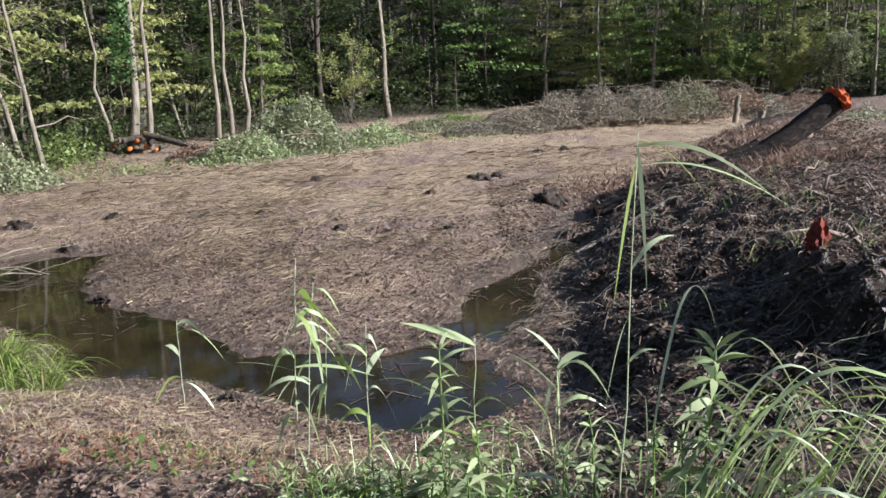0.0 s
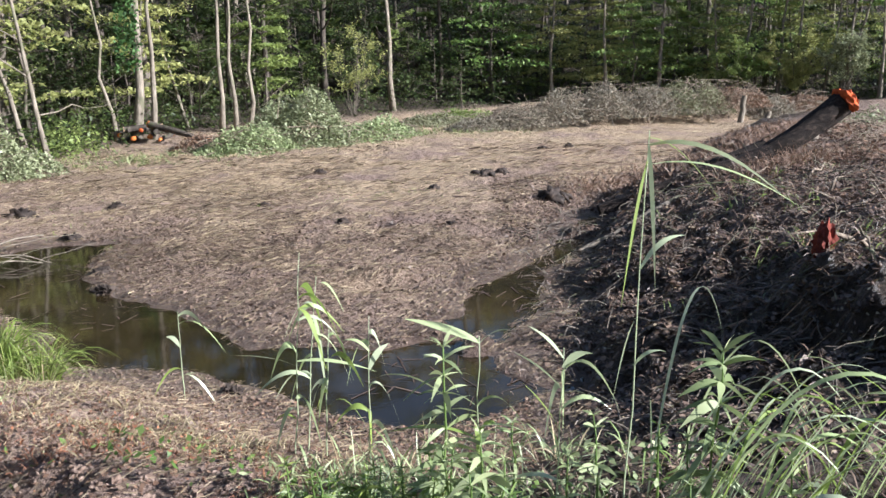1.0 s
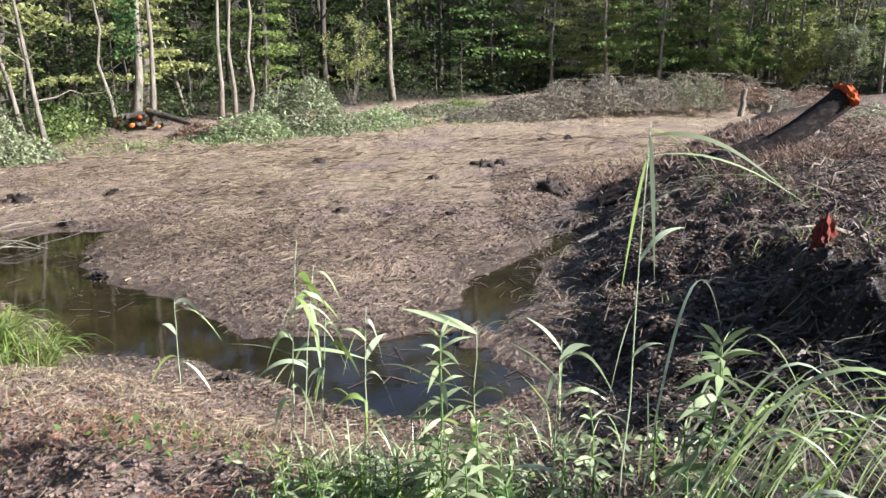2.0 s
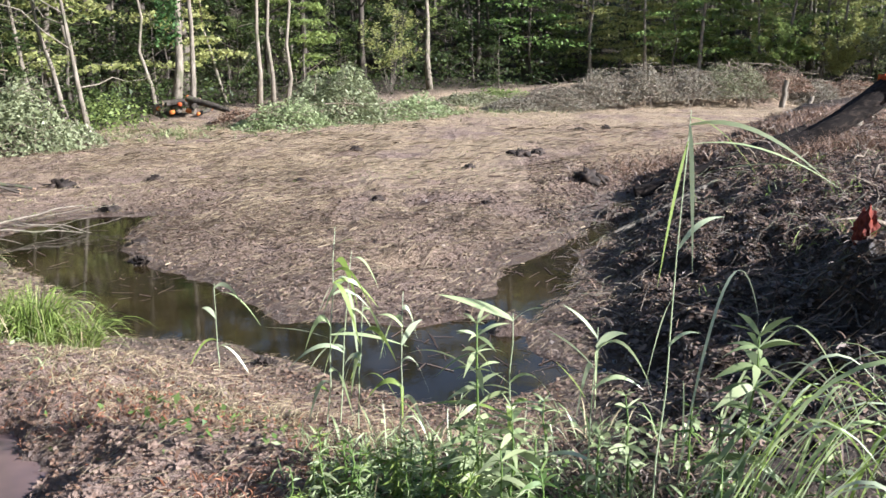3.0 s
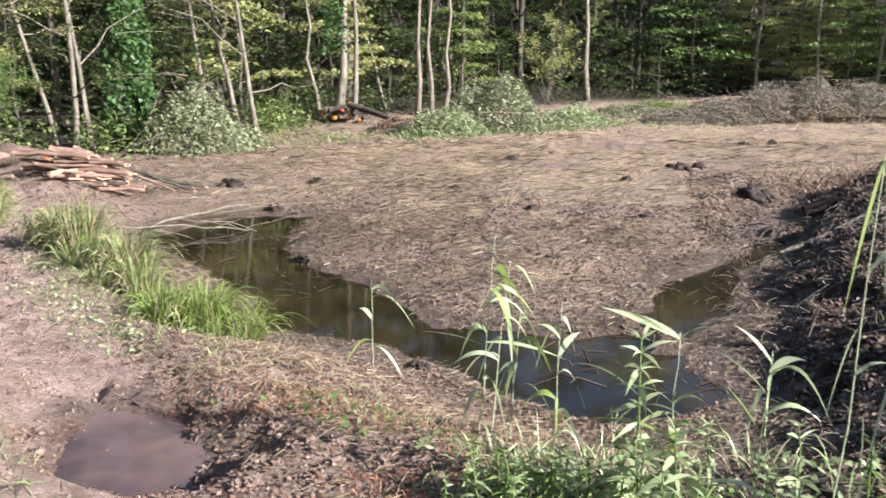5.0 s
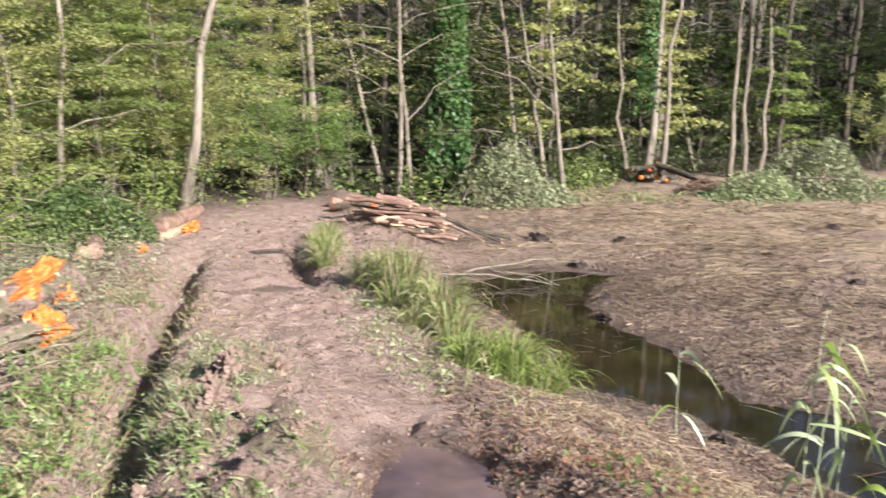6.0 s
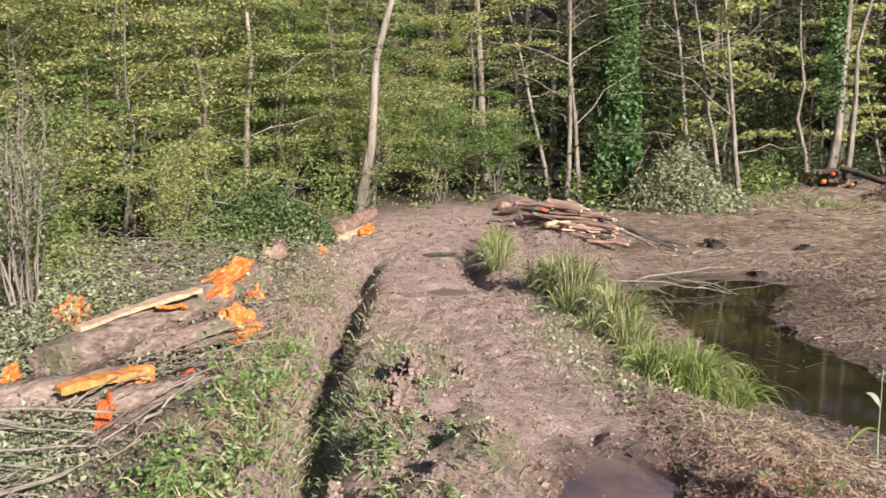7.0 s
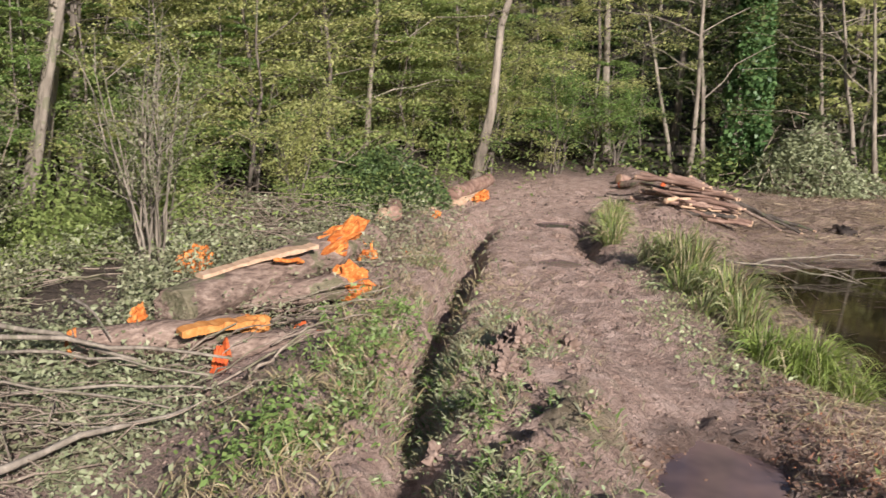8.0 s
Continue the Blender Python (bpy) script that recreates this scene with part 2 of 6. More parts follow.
def quads(name, corners, mat):
    """Many loose three- or four-cornered pieces: corners is n x k x 3."""
    n, k = corners.shape[:2]
    me = bpy.data.meshes.new(name)
    me.vertices.add(k * n)
    me.vertices.foreach_set("co", np.ascontiguousarray(corners, dtype=np.float32).ravel())
    me.loops.add(k * n)
    me.loops.foreach_set("vertex_index", np.arange(k * n, dtype=np.int32))
    me.polygons.add(n)
    me.polygons.foreach_set("loop_start", np.arange(0, k * n, k, dtype=np.int32))
    me.update(calc_edges=True)
    me.materials.append(mat)
    return me


def thing(name, place, label, category, group="", kind="", turn=0):
    ob = new(name)
    ob.empty_display_size = 0.1
    ob.matrix_world = pose(*place, 0, 0, turn)
    return tagged(ob, label, category, group, kind)


def part(name, me, parent, label=""):
    ob = new(name, me)
    ob.parent = parent
    return tagged(ob, label) if label else ob


def solo(name, me, place, label, category, group="", kind="", turn=0):
    ob = new(name, me)
    ob.matrix_world = pose(*place, 0, 0, turn)
    return tagged(ob, label, category, group, kind)


class Heap:
    """Collects tubes and other faces for one mesh."""

    def __init__(self):
        self.v, self.f = [], []

    def tube(self, path, radii, sides=6, rough=0.0, cap=True, ridges=None):
        path = np.asarray(path, float)
        k, at = len(path), len(self.v)
        ways = np.gradient(path, axis=0)
        ways /= np.linalg.norm(ways, axis=1, keepdims=True) + 1e-9
        ref = np.array([0.3, 0.9, 0.1]) if abs(ways[0][2]) > 0.8 else np.array([0, 0, 1.0])
        for p, w, r in zip(path, ways, radii):
            u = np.cross(w, ref)
            u /= np.linalg.norm(u) + 1e-9
            v = np.cross(w, u)
            for i in range(sides):
                a = 2 * math.pi * i / sides
                rr = r * (1 + rough * rng.uniform(-1, 1)) * (ridges[i] if ridges is not None else 1)
                self.v.append(p + rr * (math.cos(a) * u + math.sin(a) * v))
        for j in range(k - 1):
            for i in range(sides):
                a, b = at + j * sides + i, at + j * sides + (i + 1) % sides
                self.f.append((a, b, b + sides, a + sides))
        if cap:
            self.f.append(tuple(at + i for i in reversed(range(sides))))
            self.f.append(tuple(at + (k - 1) * sides + i for i in range(sides)))

    def mesh(self, name, mat, soft=True):
        return shape(name, self.v, self.f, mat, soft)


def bent(a, b, bow=0.0, n=6, wob=0.0):
    """A bent way from a to b, bowed upwards, with a little wobble."""
    a, b = np.asarray(a, float), np.asarray(b, float)
    t = np.linspace(0, 1, n)[:, None]
    p = a + (b - a) * t
    p[:, 2] += bow * 4 * (t * (1 - t))[:, 0]
    if wob:
        p[1:-1] += rng.normal(0, wob, (n - 2, 3))
    return p


def leaf_cards(centres, size, flat=0.5, long=1.6, corners=4):
    """Leaf blades at the given places; flat: how level they lie; corners: 3 for small far leaves."""
    n = len(centres)
    nrm = rng.normal(0, 1, (n, 3))
    nrm[:, 2] = np.abs(nrm[:, 2]) + flat * 2.5
    nrm /= np.linalg.norm(nrm, axis=1, keepdims=True)
    u = np.cross(nrm, rng.normal(0, 1, (n, 3)))
    u /= np.linalg.norm(u, axis=1, keepdims=True) + 1e-9
    v = np.cross(nrm, u)
    s = size * rng.uniform(0.55, 1.35, (n, 1))
    c = np.asarray(centres)
    dip = nrm * s * 0.22
    if corners == 3:
        return np.stack([c - u * s * long / 2, c + v * s * 0.55, c + u * s * long * 0.45 - v * s * 0.35 - dip], 1)
    return np.stack([c - u * s * long / 2, c + v * s * 0.42 - dip, c + u * s * long / 2 - dip, c - v * s * 0.42], 1)


def blades(roots, tips, bow, width, steps=5):
    """Grass blades from roots to tips, bowed upwards, each a narrow folded ribbon that ends in a point."""
    n = len(roots)
    roots, tips = np.asarray(roots, float), np.asarray(tips, float)
    t = np.linspace(0, 1, steps + 1)
    p = roots[:, None] + (tips - roots)[:, None] * t[None, :, None]
    p[:, :, 2] += np.asarray(bow).reshape(-1, 1) * (4 * t * (1 - t))[None] * (1 - 0.25 * t[None])
    way = tips - roots
    side = np.stack([-way[:, 1], way[:, 0], 0 * way[:, 0]], 1) + rng.normal(0, 0.1, (n, 3)) + np.linalg.norm(way, axis=1, keepdims=True) * rng.normal(0, 0.42, (n, 1)) * np.array([0, 0, 1.0])
    side /= np.linalg.norm(side, axis=1, keepdims=True) + 1e-9
    w = np.asarray(width).reshape(-1, 1) * np.minimum(1, 0.45 + 2.2 * t)[None] * np.minimum(1, 1.9 * (1.02 - t))[None] / 2
    left, right = p - side[:, None] * w[..., None], p + side[:, None] * w[..., None]
    left[:, :, 2] += w * 0.5
    v = np.concatenate([left, right], 1).reshape(-1, 3)
    m = 2 * (steps + 1)
    faces = []
    for i in range(n):
        o = i * m
        for j in range(steps):
            faces.append((o + j, o + steps + 1 + j, o + steps + 2 + j, o + j + 1))
    return v, faces


# ---- the lie of the land ----
TRACK = [(4.0, -4.4), (0.3, 0.1), (-2.2, 2.3), (-4.25, 4.3), (-5.5, 5.5), (-7.0, 7.25), (-8.6, 9.1), (-10.2, 11.0), (-12.4, 13.0), (-16.0, 14.6), (-24.0, 15.6)]
POND = [(-6.0, 10.9), (-5.7, 11.9), (-5.2, 12.25), (-4.5, 12.25), (-4.35, 10.95), (-3.8, 9.8), (-3.2, 9.25), (-2.6, 8.95), (-2.2, 8.3), (-1.66, 7.85),
        (-1.25, 7.9), (-0.72, 7.8), (-0.23, 8.2), (0.08, 9.0), (0.27, 9.8), (0.62, 10.7), (1.2, 11.2), (1.7, 13.2), (2.3, 14.1), (2.6, 13.2),
        (1.6, 10.95), (1.05, 9.35), (0.85, 8.2), (0.5, 7.5), (0.66, 6.96), (1.0, 6.6), (0.4, 6.0), (-0.16, 5.75), (-0.63, 5.9), (-1.07, 6.15),
        (-1.56, 6.65), (-2.0, 6.86), (-2.64, 7.0), (-3.25, 7.15), (-3.7, 7.9), (-4.7, 8.9), (-5.3, 9.3), (-6.1, 10.2)]
POND_MID = [(-9.0, 13.0), (-6.2, 11.0), (-5.0, 10.2), (-3.6, 8.5), (-2.0, 7.4), (-0.3, 6.9), (0.9, 6.9), (3.0, 6.0), (9.0, 4.0)]
BANK = [(1.5, 1.0), (1.0, 3.2), (0.85, 5.4), (1.0, 7.5), (1.75, 11.4), (2.75, 15.2), (5.8, 22.0), (9.6, 29.0), (15.0, 38.0)]
WOODS = [(-9.0, -40.0), (-11.5, -6.0), (-12.0, 2.0), (-12.6, 8.0), (-12.6, 13.0), (-11.2, 17.0), (-9.8, 21.0), (-9.6, 27.0), (-7.0, 31.0), (-2.0, 37.5),
         (4.0, 43.0), (10.0, 42.0), (14.5, 40.0), (20.0, 36.0), (32.0, 31.0), (90.0, 24.0)]


POOLS = [(-8.35, 9.15, 0.42), (-6.68, 7.42, 0.42), (-7.12, 4.45, 0.30), (-6.86, 4.0, 0.30)]


def land(x, y):
    """Height of the ground and what covers it."""
    x, y = np.asarray(x, float), np.asarray(y, float)
    ring, _ = along(x, y, POND + POND[:1])
    shore = np.abs(ring) * np.where(inside(x, y, POND), -1, 1) + (0.20 * waves(x, y, 0.8, 3, 131) + 0.07 * waves(x, y, 0.2, 2, 137)) * smooth(5.6, 7.4, y)
    near_side = smooth(-0.5, 0.7, -along(x, y, POND_MID)[0])
    off, way = along(x, y, TRACK)
    rough = waves(x, y, 0.5, 4, 3)
    # marsh beyond the water, the near shore, the slash on the far side of the track
    crumb = waves(x, y, 0.22, 3, 7, 0.7)
    z = 0.11 + 0.06 * waves(x, y, 2.2, 3, 11) + 0.055 * rough + 0.045 * crumb * smooth(0.05, 0.6, shore)
    z = z * (0.14 + 0.86 * smooth(0, 1.3, shore))
    z = z + near_side * 0.5 * smooth(0.0, 2.4, shore)
    silt = 0.17 * smooth(0.15, 0.6, waves(x, y, 0.9, 3, 113)) * smooth(-1.2, 0.2, x)
    z = np.where(shore < 0, -0.22 * smooth(0, 0.7, -shore) * (1 - 0.55 * smooth(-0.1, 0.7, x)) + 0.02 * rough * smooth(0, 0.25, -shore) + silt * smooth(0, 0.3, -shore), z) + 0.012
    cave = np.exp(-np.hypot((x + 0.75) / 0.34, (y - 9.55) / 0.14) ** 2)
    z = z - 0.26 * cave + 0.12 * np.exp(-np.hypot((x + 0.75) / 0.45, (y - 9.85) / 0.16) ** 2)
    left = smooth(0.9, 2.6, off) * smooth(-3, 6, 14 - y)
    z = z + left * (0.30 + 0.10 * waves(x, y, 3.0, 3, 5) - z) * smooth(0, 1.0, shore)
    # the track
    bed = 0.42 + 0.36 * (1 - smooth(4.0, 17.0, way))
    on = 1 - smooth(1.15, 1.9, np.abs(off + 0.0))
    on = on * smooth(0.0, 1.2, shore)
    z = z + on * (bed + 0.04 * waves(x, y, 1.1, 3, 21) - z)
    mud = np.maximum(0.75 * near_side * smooth(0.15, 1.0, shore) * (0.7 + 0.5 * waves(x, y, 0.6, 3, 19)), np.maximum(on, 0.6 * (1 - smooth(1.2, 2.4, np.abs(off))) * smooth(0.2, 1.2, shore)))
    mud = np.clip(mud, 0, 1) * (1 - 0.4 * np.exp(-((x + 1.45) / 1.0) ** 2 - ((y - 3.75) / 0.55) ** 2)) * (1 - 0.9 * smooth(0.3, 0.9, x))
    # wheel ruts: a deep one on the left, a shallow wet one on the right, lugs pressed into both
    wander = 0.10 * waves(way, way * 0, 2.5, 2, 8)
    lug = 0.014 * np.sin(way * 34 + 6 * np.abs(off) + 2 * waves(x, y, 0.8, 2, 6)) * smooth(-0.2, 0.5, waves(x, y, 1.5, 2, 9)) * (1 - smooth(0.25, 0.5, np.abs(np.abs(off) - 0.78)))
    rut_l = np.exp(-((off - 0.71 - wander) / (0.15 + 0.03 * rough)) ** 2) * (0.72 + 0.28 * smooth(-0.3, 0.3, waves(way, way * 0 + 4, 1.2, 2, 31)))
    rut_r = np.exp(-((off + 0.62 - wander) / 0.17) ** 2) * smooth(15.2, 16.0, way) * (1 - smooth(18.3, 19.2, way)) * (0.55 + 0.45 * smooth(-0.2, 0.3, waves(way, way * 0 + 9, 0.6, 2, 35)))
    middle = np.exp(-((off + 0.12) / 0.38) ** 2) * smooth(3.5, 5.0, way) * (1 - smooth(11.6, 13.2, way))
    ahead = smooth(0.9, 1.9, y)
    z = z + on * (lug * ahead - 0.40 * ahead * rut_l * (1 - smooth(16.6, 19.2, way)) - 0.45 * rut_r + middle * (0.20 + 0.20 * np.maximum(0, waves(x, y, 0.35, 3, 44))))
    z = z + on * (0.045 * rough + 0.085 * crumb * (0.5 + 0.5 * smooth(-0.2, 0.4, waves(x, y, 1.0, 2, 77))))
    hump = np.exp(-(np.hypot((x + 4.35) / 0.55, (y - 3.5) / 0.4)) ** 2) + 0.7 * np.exp(-(np.hypot((x + 3.5) / 0.7, (y - 2.9) / 0.5)) ** 2)
    z = z + 0.17 * hump * (1 + 1.2 * waves(x, y, 0.3, 3, 45))
    # hollow that holds the puddle
    pud = np.hypot(((x + 2.55) * 0.72 - (y - 3.98) * 0.69) / 0.62, ((x + 2.55) * 0.69 + (y - 3.98) * 0.72) / 0.37)
    z = z + (1 - smooth(0.9, 2.0, pud)) * (0.485 + 0.06 * rough + 0.07 * crumb - z)
    z = z - 0.10 * (1 - smooth(0.75, 1.35, pud + 0.85 * waves(x, y, 0.55, 5, 14, 0.66)))
    for cx, cy, level in POOLS:
        pool = np.hypot(x - cx, y - cy)
        z = z + (1 - smooth(0.25, 0.75, pool)) * (level - z) - 0.09 * (1 - smooth(0.1, 0.42, pool + 0.12 * rough))
    # spoil bank
    out, run = along(x, y, BANK)
    out = -out + 0.25 * waves(x, y, 1.6, 3, 61)
    tall = (0.62 + 0.36 * smooth(6.5, 9.5, run)) * smooth(1.6, 4.2, run) * (1 - 0.55 * smooth(19, 27, run))
    lift = out * (0.32 + 0.12 * smooth(6.5, 9.5, run))
    face = 0.42 * smooth(1.75, 2.15, out + 0.15 * waves(x, y, 0.4, 2, 67)) * (1 - smooth(6.5, 9.0, run)) * smooth(2.5, 4.0, run)
    rise = tall * np.tanh(lift / np.maximum(tall, 0.05)) + face - 0.3 * smooth(4.6, 8.0, out) * np.minimum(1, tall)
    bank = smooth(-0.2, 0.5, out) * smooth(2.6, 4.0, run)
    # damp dark face, paler crest: partly peat, partly the sun's reach put in colour
    dry_lit_at = 2.1 - 1.2 * smooth(6.5, 11, run)
    crest = smooth(dry_lit_at, dry_lit_at + 1.0, out + 0.4 * waves(x, y, 0.7, 2, 63))
    z = np.where(out > 0.0, np.maximum(z, 0.05 * bank + rise * smooth(-0.25, 0.3, out)), z) + bank * ((0.20 - 0.11 * crest) * waves(x, y, 0.55, 4, 81, 0.66) + (0.13 - 0.05 * crest) * crumb)
    # brush mound at the far end, and the wooded hills
    mound = np.hypot(np.maximum(0, np.abs(x - 6.3) - 3.6) / 1.6, (y - 31.8 - 0.25 * (x - 6)) / 1.5)
    z = z + 0.75 * (1 - smooth(0.2, 1.2, mound)) * (1 + 0.3 * waves(x, y, 1.4, 3, 91))
    deep, _ = along(x, y, WOODS)
    z = z + 0.25 * smooth(-1, 4, deep) + np.clip(0.50 * (deep - 8), 0, 32) * (1 + 0.1 * waves(x, y, 20, 2, 95))
    hay = (1 - near_side) * (1 - bank) * smooth(0.0, 0.5, shore) * (1 - left) * (1 - on) * (1 - smooth(-2, 1.5, deep))
    hay = np.clip(hay * (0.85 + 1.5 * waves(x, y, 1.1, 4, 101, 0.7)) * (0.35 + 0.65 * smooth(0.3, 4.5, shore)) * (0.34 + 0.66 * smooth(-8.0, -3.0, x + 0.3 * (y - 12))), 0, 1)
    wood = np.maximum(smooth(-2.0, 1.0, deep), 0.8 * smooth(2.6, 4.2, off) * left)
    # same dark tone paints shade on bank face, with wet peat, and foreground
    wood = np.maximum(wood, 0.8 * np.maximum(bank * (1 - crest), smooth(0.0, 0.8, x) * smooth(2.0, 2.6, y) * (1 - smooth(4.6, 5.6, y))))
    wet = np.maximum(np.maximum(1 - smooth(0.05, 0.55, shore), 1 - smooth(0.8, 1.5, pud)), bank * (1 - 0.65 * crest))
    green = np.maximum(left, middle * on)
    return z, mud * (1 - wood), hay, wood, wet, green


GRID = {}


def lie(x, y):
    """Height and cover of the ground sheet at many places, read off its grid."""
    xs, ys = GRID["x"], GRID["y"]
    x, y = np.asarray(x, float), np.asarray(y, float)
    i = np.clip(np.searchsorted(xs, x) - 1, 0, len(xs) - 2)
    j = np.clip(np.searchsorted(ys, y) - 1, 0, len(ys) - 2)
    u = np.clip((x - xs[i]) / (xs[i + 1] - xs[i]), 0, 1)
    v = np.clip((y - ys[j]) / (ys[j + 1] - ys[j]), 0, 1)
    return [(a[j, i] * (1 - u) + a[j, i + 1] * u) * (1 - v) + (a[j + 1, i] * (1 - u) + a[j + 1, i + 1] * u) * v for a in GRID["cover"]]


def height(x, y):
    return float(lie(x, y)[0])


def build_ground():
    def axis(parts, low, high):
        """Grid lines: even steps through the given stretches, then ever wider ones."""
        v = [parts[0][0]]
        for _, hi, step in parts:
            while v[-1] < hi:
                v.append(v[-1] + step)
        w, first, last = [], parts[0][2], parts[-1][2]
        while v[-1] < high:
            last *= 1.12
            v.append(v[-1] + last)
        g = v[0]
        while g > low:
            first *= 1.12
            g -= first
            w.append(g)
        return np.array(w[::-1] + v)

    xs = axis([(-9.5, -6.4, 0.06), (-6.4, 0.4, 0.035), (0.4, 5.5, 0.05)], -700, 700)
    ys = axis([(1.4, 1.9, 0.06), (1.9, 7.2, 0.035), (7.2, 10.5, 0.045), (10.5, 16.0, 0.07), (16.0, 30.0, 0.13)], -600, 900)
    gx, gy = np.meshgrid(xs, ys)
    GRID["x"], GRID["y"], GRID["cover"] = xs, ys, land(gx, gy)
    z, mud, hay, wood, wet, green = (a.ravel() for a in GRID["cover"])
    nx, ny = len(xs), len(ys)
    me = bpy.data.meshes.new("ground")
    co = np.stack([gx.ravel(), gy.ravel(), z], 1).astype(np.float32)
    idx = np.arange(nx * ny).reshape(ny, nx)
    f = np.stack([idx[:-1, :-1], idx[:-1, 1:], idx[1:, 1:], idx[1:, :-1]], -1).reshape(-1, 4).astype(np.int32)
    me.vertices.add(len(co))
    me.vertices.foreach_set("co", co.ravel())
    me.loops.add(f.size)
    me.loops.foreach_set("vertex_index", f.ravel())
    me.polygons.add(len(f))
    me.polygons.foreach_set("loop_start", np.arange(0, f.size, 4, dtype=np.int32))
    me.polygons.foreach_set("use_smooth", np.ones(len(f), bool))
    me.update(calc_edges=True)
    for name, v in (("mud", mud), ("hay", hay), ("wood", wood), ("wet", wet), ("green", green)):
        me.attributes.new(name, "FLOAT", "POINT").data.foreach_set("value", np.ascontiguousarray(v, dtype=np.float32))
    me.materials.append(M["ground"])
    return tagged(new("ground", me), "muddy cleared marsh with a rutted track and wooded slopes", "ground", kind="structure")


ground = build_ground()


def sheet(name, ring, z, mat, label):
    bm = bmesh.new()
    face = bm.faces.new([bm.verts.new((x, y, z)) for x, y in ring])
    bm.normal_update()
    if face.normal.z < 0:
        face.normal_flip()
    me = bpy.data.meshes.new(name)
    bm.to_mesh(me)
    bm.free()
    me.materials.append(mat)
    return tagged(new(name, me), label, name, kind="structure")


sheet("water", [(-7.2, 12.9), (-7.2, 9.6), (-4.2, 7.2), (-2.2, 6.0), (-1.2, 5.2), (1.4, 5.2), (1.6, 8.0), (2.4, 10.4), (3.4, 14.8), (1.2, 14.6), (-0.6, 9.6), (-2.2, 9.4), (-3.9, 13.0)],
      0.0, M["pond_water"], "still brown water of a shallow drained pond")
sheet("puddle", [(-2.64 + 1.15 * math.cos(a), 3.98 + 1.0 * math.sin(a)) for a in np.linspace(0, 2 * math.pi, 20)[:-1]], 0.447,
      M["puddle_water"], "shallow muddy puddle in a wheel rut")
for cx, cy, level in POOLS:
    sheet("puddle", [(cx + 0.42 * math.cos(a), cy + 0.42 * math.sin(a)) for a in np.linspace(0, 2 * math.pi, 14)[:-1]], level - 0.045 + 0.005 * (cy < 4.2), M["puddle_water" if level > 0.4 else "pond_water"], "small brown pool in a deep wheel rut" if level > 0.4 else "small dark pool beside a felled trunk")


# ---- trees ----
def tree_meshes(name, tall, girth, lean=(0, 0), bare=0.35, limbs=9, reach=0.28, leaves=1500, leaf=0.11, bark="bark_pale", green="leaf_green", sides=7, sweep=0.0):
    """Trunk with its limbs, and a crown of loose leaves gathered on sprays along the limbs."""
    wood = Heap()
    n = 9
    t = np.linspace(0, 1, n)
    bend = rng.normal(0, 0.02 * tall, 2)
    path = np.stack([lean[0] * tall * t + bend[0] * np.sin(t * 3.0), lean[1] * tall * t + bend[1] * np.sin(t * 2.6 + 0.4) - bend[1] * math.sin(0.4), tall * t - 0.25], 1)
    path[1:] += rng.normal(0, 0.006 * tall, (n - 1, 3))
    wood.tube(path, girth * (1.25 * np.exp(-t * 12) * 0.5 + 1 - 0.85 * t), sides, 0.06)
    sprays = []
    for i in range(limbs):
        h = bare + (1 - bare) * ((i + rng.uniform(0.1, 0.9)) / limbs)
        root = np.array([np.interp(h, t, path[:, k]) for k in range(3)])
        a = rng.uniform(0, 2 * math.pi)
        span = tall * reach * (1.15 - 0.75 * h) * rng.uniform(0.6, 1.3)
        rise = rng.uniform(0.05, 0.75)
        tip = root + span * np.array([math.cos(a), math.sin(a), rise])
        limb = bent(root, tip, -0.03 * span * sweep + 0.05 * span, 5, 0.03 * span)
        r0 = max(0.008, girth * 0.42 * (1 - 0.7 * h))
        wood.tube(limb, np.linspace(r0, 0.005, 5), 5, 0, False)
        for j in range(3):
            s = rng.uniform(0.35, 1.0)
            p = root + (tip - root) * s
            q = p + span * rng.uniform(0.25, 0.5) * np.array([math.cos(a + rng.normal(0, 0.9)), math.sin(a + rng.normal(0, 0.9)), rng.uniform(-0.15, 0.5)])
            wood.tube(bent(p, q, 0.03, 3), np.linspace(r0 * 0.4, 0.003, 3), 4, 0, False)
            sprays += [(p, q), (root + (tip - root) * 0.45, tip)]
    pts = []
    if sprays and leaves:
        per = max(1, int(1.6 * leaves) // len(sprays))
        for p, q in sprays:
            s = rng.uniform(0, 1.15, (per, 1))
            span = np.linalg.norm(q - p)
            pts.append(p + (q - p) * s + rng.normal(0, 1, (per, 3)) * span * np.array([0.20, 0.20, 0.085]))
    crown = quads(name + "_leaves", leaf_cards(np.concatenate(pts), leaf * 0.8, 0.55, 1.5, 3), M[green]) if pts else None
    return wood.mesh(name + "_wood", M[bark]), crown


def tree(name, place, meshes, label, category="tree", group="", turn=0, size=1.0):
    ob = thing(name, place, label, category, group, turn=turn)
    ob.scale = (size, size, size)
    part("trunk", meshes[0], ob)
    if meshes[1]:
        part("crown", meshes[1], ob)
    return ob


def ivy_sleeve(name, tall, low, radius, count, lean=(0, 0)):
    h = rng.uniform(0, 1, count) ** 0.9
    a = rng.uniform(0, 2 * math.pi, count)
    lump = 0.65 + 0.45 * waves(h * 9, a * 0.8, 1.0, 3, 5)
    r = radius * lump * rng.uniform(0.75, 1.1, count) * (1 - 0.35 * h)
    zz = low + (tall - low) * h
    c = np.stack([r * np.cos(a) + lean[0] * zz, r * np.sin(a) + lean[1] * zz, zz], 1)
    return quads(name, leaf_cards(c, 0.098, 0.1, 1.2), M["ivy_leaf"])


